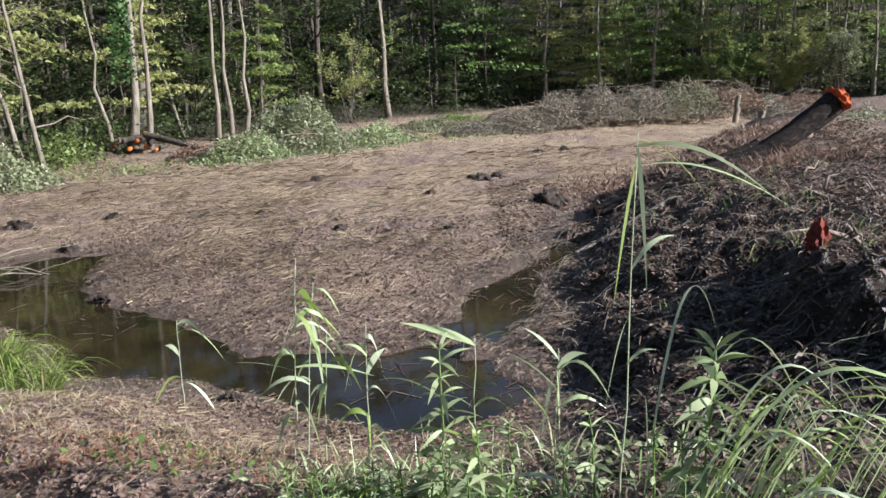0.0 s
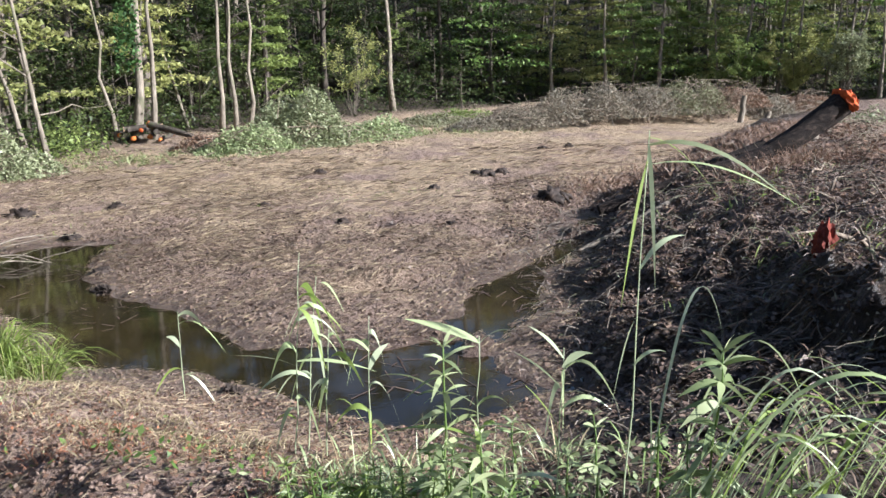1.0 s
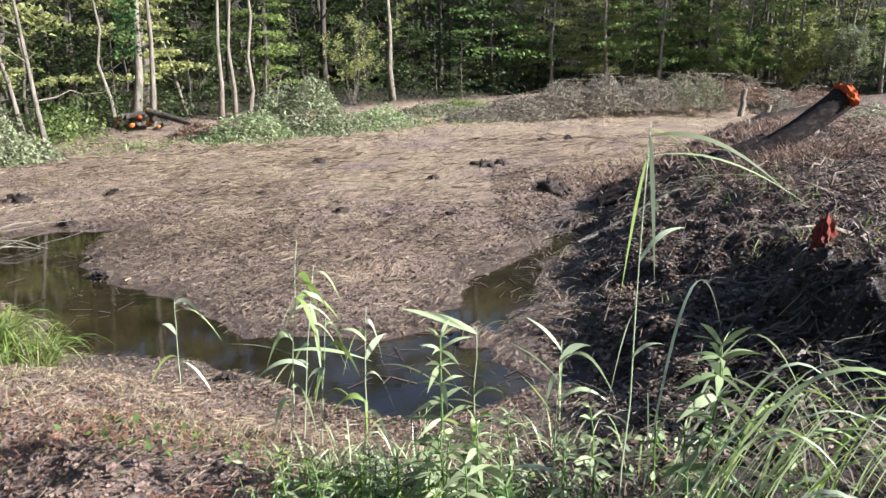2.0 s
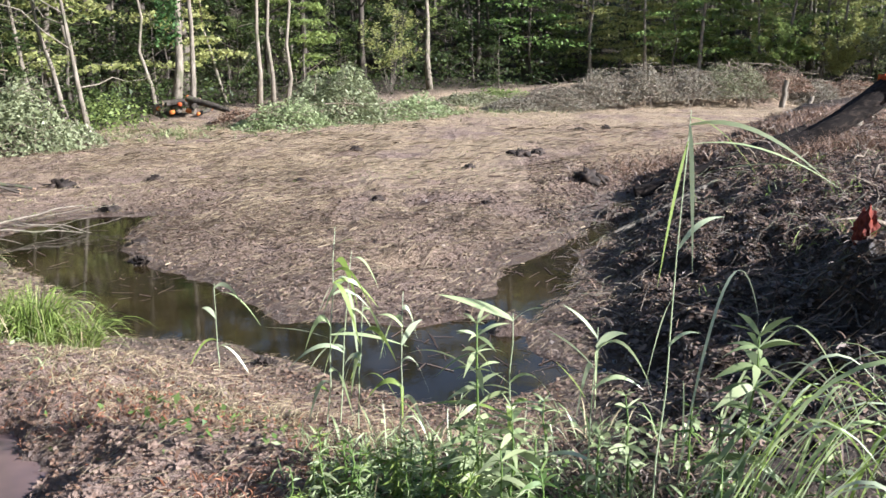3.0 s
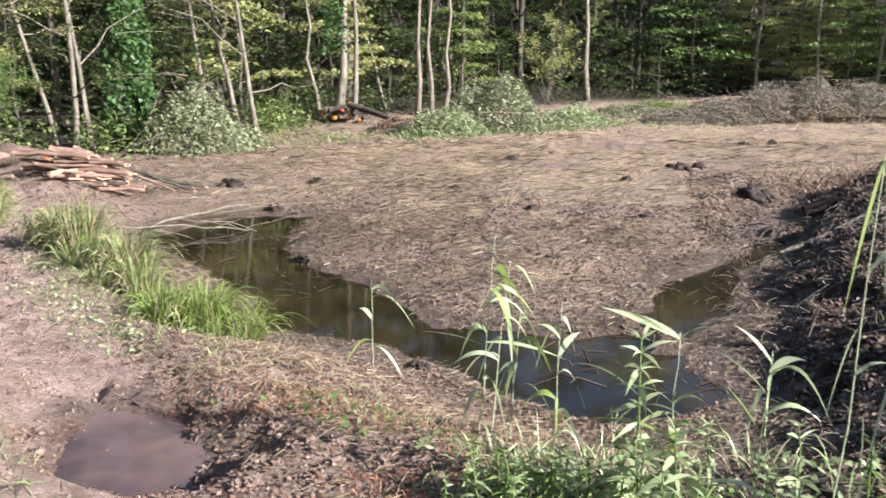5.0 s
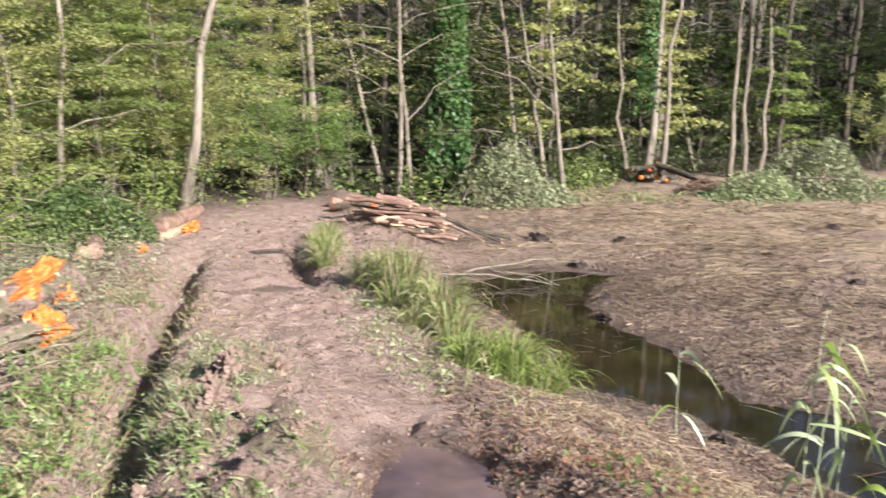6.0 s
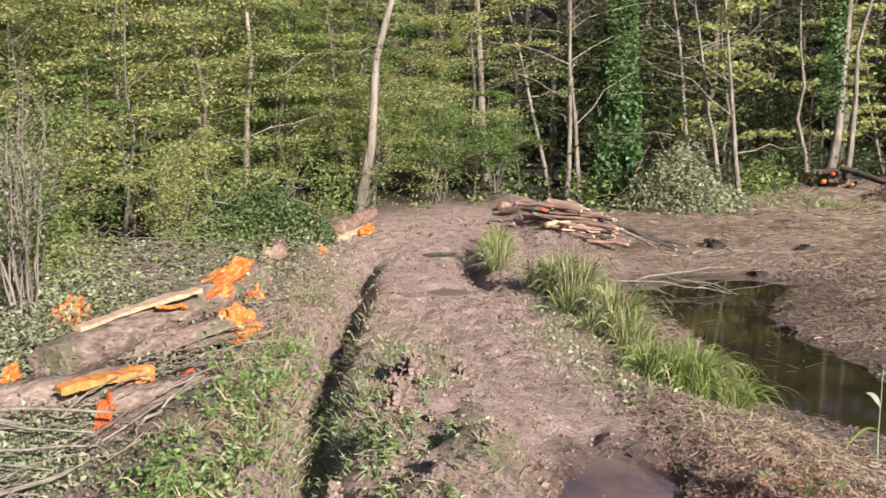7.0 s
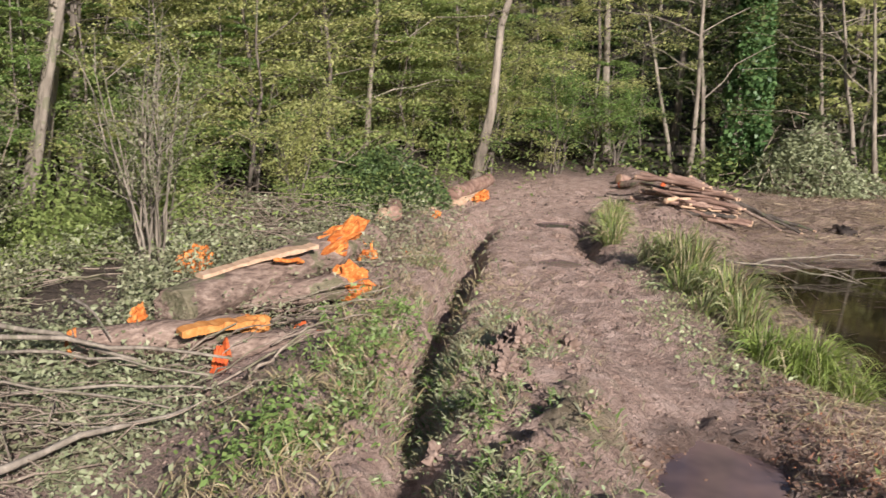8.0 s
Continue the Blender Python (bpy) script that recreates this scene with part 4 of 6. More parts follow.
def chunk(a, b, wide, thick, mat, label, name="torn_wood", group="torn orange wood"):
    """A ragged splintered chunk of wood that reaches from a to b."""
    a, b = Vector(a), Vector(b)
    me = lump(name, mat, 0.5, a.x * 7 + a.y, 1.0, 0.6)
    ln = (b - a).length
    for v in me.vertices:
        k = 0.5 + 0.5 * noise.noise(Vector((v.co.y * 9, v.co.z * 9, a.x)))
        jag = 1 + 0.17 * noise.noise(Vector((v.co.y * 22, v.co.z * 22, a.y)))
        v.co = Vector((v.co.x * ln * (0.8 + 0.45 * k) * jag, v.co.y * wide * (1.15 - 0.5 * v.co.x) * jag, v.co.z * thick * jag))
    me.polygons.foreach_set("use_smooth", [False] * len(me.polygons))
    ob = solo(name, me, (0, 0, 0), label, "wood", group)
    ob.matrix_world = Matrix.Translation((a + b) / 2) @ (b - a).to_track_quat("X", "Z").to_matrix().to_4x4()
    return ob


# big alder stems beside the track, cut faces gone orange
log((-8.10, 5.80, 0.54), (-6.92, 3.0, 0.48), 0.235, 0.19, "log_bark", "log_bark", "thick felled alder trunk with scaly bark", bow=0.02, rag=0.13, sides=20)
chunk((-7.55, 4.85, 0.66), (-8.10, 5.75, 0.74), 0.24, 0.26, "wood_cut", "torn bright orange wood on the butt of a trunk")
chunk((-7.75, 5.35, 0.50), (-7.85, 5.65, 0.52), 0.30, 0.26, "wood_cut", "torn bright orange wood on the butt of a trunk")
log((-6.97, 4.73, 0.44), (-7.22, 3.6, 0.36), 0.13, 0.11, "log_bark", "wood_cut", "felled alder log with bright orange sawn end")
chunk((-6.86, 4.66, 0.47), (-6.97, 4.84, 0.47), 0.33, 0.34, "wood_cut", "ragged orange sawn face of a log")
plank((-7.14, 3.34, 0.68), (-7.36, 4.62, 0.76), 0.15, 0.045, "wood_pale", "pale split slab of fresh wood lying on a trunk")
log((-7.15, 4.1, 0.73), (-7.25, 4.4, 0.66), 0.02, 0.02, "wood_cut", "wood_cut", "orange splinter lying on a trunk", "splinter", "splinter")
chunk((-8.35, 3.80, 0.42), (-8.50, 4.12, 0.50), 0.28, 0.30, "wood_cut", "splintered orange stump of a felled tree")
log((-6.30, 3.30, 0.43), (-6.75, 2.15, 0.41), 0.145, 0.13, "log_bark", "wood_cut", "short felled alder log with split orange side")
plank((-6.22, 2.72, 0.53), (-6.16, 3.28, 0.53), 0.17, 0.06, "wood_split", "split yellow-orange side lying on a felled log")
chunk((-6.14, 3.20, 0.50), (-6.15, 3.40, 0.52), 0.17, 0.14, "wood_split", "splintered end of a split log")
chunk((-6.72, 2.60, 0.50), (-6.86, 2.72, 0.58), 0.10, 0.10, "wood_cut", "torn orange branch stub")
chunk((-5.85, 2.84, 0.28), (-5.87, 2.85, 0.50), 0.09, 0.11, "wood_red", "upright orange block of wood")
log((-5.75, 3.62, 0.42), (-6.0, 3.0, 0.42), 0.10, 0.095, "log_bark", "wood_red", "short dark log with red cut ends")
chunk((-6.06, 3.62, 0.42), (-6.10, 3.72, 0.42), 0.12, 0.12, "wood_red", "torn red wood on a short log")
log((-7.6, 5.55, 0.36), (-7.95, 6.15, 0.38), 0.10, 0.09, "log_bark", "wood_red", "short dark log with red torn ends")
chunk((-7.55, 5.35, 0.34), (-7.65, 5.75, 0.36), 0.15, 0.13, "wood_red", "torn red wood beside a trunk")
log((-9.60, 7.20, 0.50), (-9.15, 6.75, 0.46), 0.10, 0.10, "wood_pale", "log_red", "pale debarked log lying beside the track")
log((-10.1, 7.75, 0.50), (-9.45, 7.25, 0.54), 0.12, 0.11, "log_red", "log_red", "brown log lying beside the track")
log((-9.3, 6.5, 0.42), (-8.75, 5.85, 0.40), 0.08, 0.07, "wood_pale", "wood_pale", "pale debarked pole lying beside the track")
chunk((-9.3, 6.85, 0.42), (-9.1, 6.60, 0.42), 0.14, 0.13, "wood_cut", "torn orange wood at a log's end")
chunk((-8.85, 6.15, 0.38), (-8.95, 6.05, 0.38), 0.11, 0.11, "wood_cut", "small orange block of wood")


log((-10.25, 8.95, 0.52), (-11.0, 10.45, 0.60), 0.13, 0.11, "log_red", "log_red", "pale brown log lying beside the track")
log((-10.05, 8.75, 0.44), (-10.5, 9.9, 0.46), 0.08, 0.07, "wood_pale", "wood_pale", "pale debarked log lying beside the track")
log((-9.9, 8.3, 0.42), (-9.5, 7.7, 0.40), 0.07, 0.07, "wood_pale", "log_red", "short pale debarked log lying beside the track")
chunk((-10.1, 9.35, 0.48), (-10.3, 9.75, 0.52), 0.16, 0.15, "wood_cut", "torn orange wood at a log's end")
chunk((-9.45, 7.95, 0.42), (-9.55, 8.1, 0.44), 0.12, 0.12, "wood_cut", "small orange block of wood")


# stack of thin stems on the far side of the track
def pile_of_stems():
    way, across = np.array([-0.53, 0.85]), np.array([0.85, 0.53])
    for i in range(72):
        v, lay = rng.uniform(-0.8, 0.75), (i % 6 + rng.uniform(0, 1)) / 6
        zz = 0.03 + 0.42 * (1 - (v / 0.95) ** 2) * lay
        turn = rng.normal(-0.12, 0.36)
        d = np.array([across[0] * math.cos(turn) - across[1] * math.sin(turn), across[0] * math.sin(turn) + across[1] * math.cos(turn)])
        half = rng.uniform(0.22, 0.60)
        c = np.array([-7.95, 11.95]) + way * v + across * rng.normal(-0.05, 0.22)
        a, b = c - d * half, c + d * half
        r = rng.uniform(0.018, 0.05)
        ga, gb = height(*a), height(*b)
        g = 0.35 * ga + 0.65 * gb
        log((*a, g + zz + r * 0.5), (*b, g + zz * rng.uniform(0.7, 0.95) + r * 0.5), r, r * 0.75, "log_red" if i % 4 else ("bark_dark" if i % 8 else "wood_pale"), "wood_pale",
            "debarked reddish stem in a loose stack", "stem", "log", "stems of the stack", 0.2, 7, rng.normal(0, 0.015))


pile_of_stems()
for ax, ay, az, bx, by in ((-8.05, 12.3, 0.40, -6.75, 12.95), (-8.1, 12.5, 0.38, -6.9, 13.2), (-7.9, 12.7, 0.32, -6.7, 13.25), (-8.3, 12.2, 0.42, -7.0, 12.75)):
    log(on(ax, ay, az), on(bx, by, 0.04), 0.04, 0.02, "bark_dark" if bx > -6.95 else "log_bark", "wood_pale", "long thin dark pole leaning from the stack", "pole", "pole", "", 0.08, 6)
log(on(-10.2, 12.9, 0.10), on(-9.85, 13.95, 0.14), 0.09, 0.10, "log_red", "wood_pale", "pale debarked log lying behind the stack")
log(on(-9.9, 12.6, 0.08), on(-9.0, 12.5, 0.10), 0.07, 0.06, "log_bark", "wood_red", "reddish log lying behind the stack")

# small stack with orange ends below the ivied tree
for i in range(7):
    x, y = -9.1 + 0.22 * i + rng.uniform(-0.08, 0.08), 26.0 - 0.08 * i + rng.uniform(-0.15, 0.15)
    z = height(x, y) + 0.10 + 0.16 * (i % 2) + rng.uniform(0, 0.08)
    a = rng.uniform(-0.6, 0.6)
    log((x, y - 0.4, z), (x + 0.8 * math.sin(a), y + 0.8 * math.cos(a) - 0.4, z + rng.uniform(-0.08, 0.1)), rng.uniform(0.05, 0.10), 0.06, "bark_dark", ("wood_cut", "bark_dark", "wood_cut", "wood_red")[i % 4], "short log with orange cut end in a small stack", "log", "log", "logs of the small stack", 0.12, 8)
log(on(-9.0, 25.6, 0.35), on(-8.0, 25.9, 0.45), 0.09, 0.07, "bark_dark", "wood_pale", "dark short log across the small stack")
log(on(-8.2, 25.4, 0.5), on(-6.4, 24.6, 0.1), 0.10, 0.06, "bark_dark", "wood_cut", "dark felled stem leaning on the small stack")
log(on(-9.2, 19.4, 0.1), on(-8.7, 18.9, 0.1), 0.10, 0.09, "bark_dark", "wood_pale", "short dark log lying at the wood edge")

# felled stems on the spoil bank
log((2.35, 13.7, 0.14), (4.95, 13.9, 0.98), 0.11, 0.15, "bark_wet_shaded", "bark_wet_shaded", "long dark felled trunk lying up the bank", rag=0.1, sides=16)
log((2.9, 14.6, 0.16), (5.3, 15.1, 0.96), 0.09, 0.11, "bark_wet_shaded", "bark_wet_shaded", "long dark felled trunk lying up the bank", rag=0.1, sides=16)
log((4.8, 13.98, 0.82), (6.1, 14.15, 1.70), 0.14, 0.20, "bark_wet_shaded", "bark_wet_shaded", "thick dark trunk with an orange sawn end", rag=0.10, sides=18)
chunk((6.05, 14.02, 1.70), (6.20, 14.10, 1.79), 0.36, 0.36, "wood_red", "ragged orange sawn face of a trunk")
log(on(1.7, 11.3, 0.03), on(3.2, 12.3, 0.0), 0.045, 0.055, "bark_pale", "wood_pale", "pale bare stem lying from the bank to the water")
chunk((2.9, 6.9, 0.95), (2.95, 6.95, 1.22), 0.14, 0.12, "wood_rust", "torn dark red root stub on the bank")
for i in range(34):
    x, y = rng.uniform(2.6, 7.0), rng.uniform(6.5, 17)
    a, ln = rng.uniform(0, 6.28), rng.uniform(0.25, 0.9)
    h = Heap()
    h.tube(bent((0, 0, 0), (ln * math.cos(a), ln * math.sin(a), rng.uniform(0, 0.35)), 0.06, 5, 0.03), np.linspace(rng.uniform(0.008, 0.025), 0.004, 5), 5, 0.08)
    solo("twig", h.mesh("twig", M["twig"]), on(x, y, 0.03), "dry twig lying on the spoil bank", "twig", "twigs on the spoil bank")
for x, y, h in ((9.8, 30.3, 0.9), (10.6, 30.2, 0.4), (6.6, 16.4, 0.5)):
    log(on(x, y, -0.05), on(x + 0.1, y, h), 0.10, 0.08, "bark_pale", "wood_pale", "short pale upright post of a broken stem", "broken_stem", "stump")


# ---- stumps and clods on the marsh ----
def stump(x, y, r, mat="stump"):
    ob = thing("stump", on(x, y), "dark ragged tree stump with spreading roots", "stump", "stumps on the marsh", turn=rng.uniform(0, 360))
    part("stool", lump("stump_stool", mat, r * 0.85, x + y, 0.72, 0.9), ob)
    for i in range(6):
        h = Heap()
        a = 2 * math.pi * i / 6 + rng.uniform(-0.4, 0.4)
        e = r * rng.uniform(1.0, 1.55)
        h.tube(bent((0.5 * r * math.cos(a), 0.5 * r * math.sin(a), r * 0.3), (e * math.cos(a), e * math.sin(a), -0.04), r * 0.06, 4, 0.02), np.linspace(r * 0.26, r * 0.07, 4), 5, 0.2)
        part("root", h.mesh("stump_root", M[mat]), ob)
    for i in range(3):
        h = Heap()
        a, q = rng.uniform(0, 6.28), r * rng.uniform(0.1, 0.55)
        h.tube([(q * math.cos(a), q * math.sin(a), 0.1 * r), (q * 1.1 * math.cos(a), q * 1.1 * math.sin(a), r * rng.uniform(0.45, 0.85))], [r * 0.3, r * 0.08], 5, 0.4)
        part("splinter", h.mesh("stump_splinter", M[mat]), ob)


for x, y, r in ((1.77, 14.95, 0.25), (0.77, 17.9, 0.21), (1.15, 18.3, 0.14), (-6.48, 13.69, 0.21), (-2.54, 18.48, 0.14), (2.47, 22.7, 0.14), (3.14, 23.04, 0.13), (-5.18, 12.37, 0.14), (-5.32, 14.55, 0.14),
                (-4.05, 10.4, 0.11), (-0.2, 16.2, 0.10), (-1.5, 13.2, 0.09), (0.1, 12.9, 0.08), (-2.9, 14.4, 0.09)):
    stump(x, y, r)
for x, y, r, n in ((-4.4, 3.55, 0.09, 8), (-6.95, 8.0, 0.075, 10), (-7.55, 8.75, 0.08, 10), (-7.95, 9.2, 0.07, 8), (-1.9, 3.7, 0.05, 14), (-1.3, 3.85, 0.045, 14), (-3.4, 2.9, 0.07, 8), (-3.9, 3.9, 0.06, 6), (-2.9, 3.0, 0.05, 7), (-5.0, 4.6, 0.06, 8)):
    for _ in range(n):
        px, py, pr = x + rng.normal(0, 0.22), y + rng.normal(0, 0.2), r * rng.uniform(0.3, 0.8)
        me = lump("clod", "clod", pr, px * 9 + py * 5, 0.8, 1.1)
        me.polygons.foreach_set("use_smooth", [False] * len(me.polygons))
        solo("clod", me, on(px, py, -pr * 0.1), "ragged lump of churned brown earth on the track", "clod", "clods of earth")
for x, y, r in ((-4.09, 4.48, 0.075), (-4.2, 4.32, 0.07), (-4.3, 4.15, 0.08), (-4.14, 3.85, 0.07), (-3.75, 3.6, 0.07), (-3.5, 3.35, 0.06), (-4.45, 4.0, 0.06), (-1.6, 6.5, 0.05), (-3.72, 9.55, 0.07)):
    for _ in range(7 if y < 6 else 4):
        px, py, pr = x + rng.normal(0, 1.1) * r, y + rng.normal(0, 1.1) * r, r * rng.uniform(0.3, 0.8)
        me = lump("clod", "clod" if y < 6 else "stump", pr, px * 9 + py * 5, rng.uniform(0.7, 1.2), 1.3)
        me.polygons.foreach_set("use_smooth", [False] * len(me.polygons))
        solo("clod", me, on(px, py, pr * rng.uniform(0.2, 0.9)), "ragged lump of churned brown earth", "clod", "clods of earth")


# ---- reeds, grasses and weeds ----
def tuft(place, count, tall, spread, width, mats, label, name="grass_tuft", lean=(0, 0)):
    """A tussock: blades that stand up from a tight foot, arch over and droop at their tips."""
    ob = thing(name, place, label, "grass", "grass tufts by the water")
    for mat, share in mats:
        n = int(count * share)
        a, r = rng.uniform(0, 2 * math.pi, n), np.sqrt(rng.uniform(0, 1, n)) * spread * 0.32
        root = np.stack([r * np.cos(a), r * np.sin(a), np.full(n, -0.03)], 1)
        b = a + rng.normal(0, 0.5, n)
        droop = rng.uniform(0, 1, n)
        out = spread * (0.2 + 1.05 * droop) * rng.uniform(0.5, 1.15, n)
        ln = tall * rng.uniform(0.3, 1.1, n)
        tip = root + np.stack([out * np.cos(b) + lean[0] * (0.3 + droop), out * np.sin(b) + lean[1] * (0.3 + droop), ln * (1.0 - 0.75 * droop)], 1)
        v, f = blades(root, tip, ln * (0.06 + 0.62 * droop), width * rng.uniform(0.6, 1.3, n), 6)
        tagged(part("grass", shape("tuft_grass", v, f, M[mat]), ob), kind="stuff")
    return ob


for x, y, n, tall, spread, fresh in ((-3.30, 6.30, 620, 0.58, 0.40, 1), (-3.55, 6.15, 360, 0.48, 0.34, 1), (-3.05, 6.5, 240, 0.42, 0.34, 1), (-3.8, 6.5, 160, 0.36, 0.34, 0), (-4.15, 6.85, 260, 0.58, 0.36, 0), (-4.45, 7.15, 320, 0.68, 0.40, 0),
                                     (-4.75, 7.45, 280, 0.60, 0.40, 0), (-5.3, 7.75, 380, 0.78, 0.42, 0), (-5.62, 7.95, 360, 0.74, 0.42, 0), (-5.95, 8.0, 200, 0.5, 0.36, 0), (-5.05, 7.25, 130, 0.36, 0.36, 0), (-4.5, 6.75, 100, 0.3, 0.32, 0)):
    tuft(on(x, y), n, tall, spread, 0.010, (("grass", 0.85 if fresh else 0.22), ("grass_old", 0.12 if fresh else 0.55), ("grass_dry", 0.10 if fresh else 0.26)),
         "tuft of fresh yellow-green grass at the water's edge" if fresh else "tuft of long half-dry grass at the water's edge", lean=(0.08, -0.01))
for x, y in ((-7.25, 8.95), (-7.5, 9.3), (-7.0, 8.65), (-7.8, 9.7), (-8.1, 10.1)):
    tuft(on(x, y), 220, 0.46, 0.28, 0.009, (("grass", 0.4), ("grass_old", 0.45), ("grass_dry", 0.25)), "tuft of half-dry grass beside the rut")


def reed(place, tip, leaves, label, mat="reed", width=0.027):
    """A reed: jointed stalk and long arching leaves, each from its height on the stalk to its drooping tip."""
    place, tip = np.asarray(place, float), np.asarray(tip, float)
    ob = thing("reed", tuple(place), label, "reed", "reeds by the track")
    h = Heap()
    stalk = bent((0, 0, 0), tip - place, 0, 8, 0.004)
    h.tube(stalk, np.linspace(0.0042, 0.0018, 8), 5)
    part("stalk", h.mesh("reed_stalk", M["reed_pale"]), ob, "thin pale stalk")
    extra = [(rng.uniform(0.25, 0.9), (rng.normal(0, 0.16), rng.normal(0, 0.1)), -rng.uniform(0.1, 0.34), rng.uniform(0.06, 0.14)) for _ in range(4 if len(leaves) < 9 else 0)]
    for s, out, drop, bow in leaves + extra:
        root = (tip - place) * s
        end = root + np.array([out[0], out[1], drop])
        v, f = blades([root], [end], [bow], [width * rng.uniform(0.8, 1.2)], 9)
        part("leaf", shape("reed_leaf", v, f, M[(mat, "reed_pale", "reed_bright")[int(rng.integers(3))]]), ob)


reed((0.60, 3.00, 0.55), (0.70, 3.21, 2.27), [(0.97, (0.50, 0.0), -0.20, 0.08), (0.985, (0.30, 0.02), -0.28, 0.06), (0.93, (0.55, -0.05), -0.16, 0.07), (0.97, (0.02, -0.1), -0.50, 0.05), (0.94, (-0.10, -0.12), -0.50, 0.05),
                                              (0.86, (0.55, 0.0), 0.03, 0.05), (0.72, (0.18, 0.1), 0.10, 0.04), (0.62, (-0.10, -0.1), -0.30, 0.06), (0.52, (0.12, 0), 0.05, 0.03)], "tall reed with long drooping green leaves")
reed((-0.84, 4.60, 0.30), (-0.78, 4.68, 1.52), [(0.9, (0.12, 0), 0.05, 0.03), (0.8, (0.22, 0.0), -0.25, 0.12), (0.7, (0.26, 0.05), -0.2, 0.1), (0.5, (-0.35, 0.0), 0.06, 0.02), (0.52, (0.42, 0.0), -0.06, 0.03), (0.3, (-0.12, 0), -0.25, 0.1),
                                                (0.35, (0.12, 0.05), -0.3, 0.12), (0.75, (0.15, -0.1), -0.3, 0.1)], "slim reed with grey-green leaves at the water's edge")
reed((-0.80, 4.75, 0.25), (-0.72, 4.85, 1.35), [(0.95, (0.15, 0), -0.15, 0.08), (0.85, (-0.18, 0.0), -0.2, 0.1), (0.7, (0.2, 0.05), -0.3, 0.1), (0.6, (-0.15, 0.0), -0.35, 0.1), (0.8, (0.05, 0), -0.45, 0.05)], "slim reed with grey-green leaves at the water's edge")
reed((-0.66, 4.5, 0.28), (-0.62, 4.55, 1.15), [(0.95, (0.12, 0), -0.25, 0.1), (0.8, (0.18, 0.0), -0.15, 0.1), (0.6, (-0.1, 0.05), -0.3, 0.1), (0.5, (0.2, 0.0), -0.1, 0.1)], "slim reed with grey-green leaves at the water's edge")
reed((-1.9, 6.2, 0.10), (-1.92, 6.25, 0.75), [(0.95, (0.2, 0), -0.12, 0.08), (0.6, (-0.1, 0.0), 0.08, 0.03)], "small bent reed in the shallow water")
reed((-0.42, 4.45, 0.30), (-0.40, 4.42, 1.25), [(0.8, (-0.15, 0.0), 0.05, 0.04), (0.6, (0.15, 0.0), -0.2, 0.1), (0.7, (0.10, 0.05), 0.12, 0.03), (0.45, (-0.2, 0.0), -0.1, 0.08), (0.9, (0.08, 0), -0.2, 0.08)], "slim reed with grey-green leaves at the water's edge")
reed((0.10, 3.50, 0.55), (0.12, 3.55, 1.42), [(0.97, (-0.30, 0.0), 0.10, 0.012), (0.55, (0.3, 0.0), -0.1, 0.06), (0.96, (0.12, 0.0), 0.06, 0.02), (0.5, (-0.4, 0.0), 0.02, 0.05)], "broken reed with a bent-over leaf")
reed((0.42, 3.4, 0.55), (0.45, 3.45, 1.40), [(0.95, (-0.14, 0.05), 0.12, 0.02), (0.9, (0.12, 0), 0.06, 0.03), (0.8, (-0.2, 0), 0.16, 0.02), (0.6, (-0.15, 0), 0.2, 0.02), (0.7, (0.2, 0), 0.0, 0.06)], "short reed with bright narrow leaves")


def sedge(place, count, label, reach0, reach1, drop0, drop1, bow0=0.3, bow1=0.6):
    """A clump of long arching blades that all sweep to one side."""
    ob = thing("sedge_clump", place, label, "sedge", "sedge clumps")
    for _ in range(count):
        root = np.array([rng.normal(0, 0.13), rng.normal(0, 0.14), -0.03])
        a, reach = rng.normal(0.0, 0.42), rng.uniform(reach0, reach1)
        tip = root + np.array([reach * math.cos(a), reach * math.sin(a), rng.uniform(drop0, drop1)])
        v, f = blades([root], [tip], [rng.uniform(bow0, bow1) * (0.5 + 0.5 * reach)], [0.018 * rng.uniform(0.55, 1.3)], 14)
        part("blade", shape("sedge_blade", v, f, M[("reed", "reed_pale", "reed_bright")[int(rng.integers(3))]]), ob)


sedge((0.80, 3.10, 0.62), 10, "clump of long arching green sedge", 0.6, 1.15, 0.1, 0.5, 0.6, 0.8)
sedge((0.95, 2.95, 0.66), 12, "clump of long arching green sedge", 0.6, 1.15, -0.15, 0.3, 0.6, 0.85)
sedge((1.12, 3.05, 0.70), 12, "clump of long arching green sedge", 0.6, 1.1, -0.25, 0.2, 0.6, 0.85)
sedge((0.92, 3.4, 0.62), 9, "clump of long arching green sedge", 0.6, 1.0, 0.2, 0.6, 0.5, 0.75)
sedge((1.4, 3.0, 0.74), 13, "clump of long arching green sedge", 0.5, 0.95, -0.25, 0.2, 0.55, 0.8)


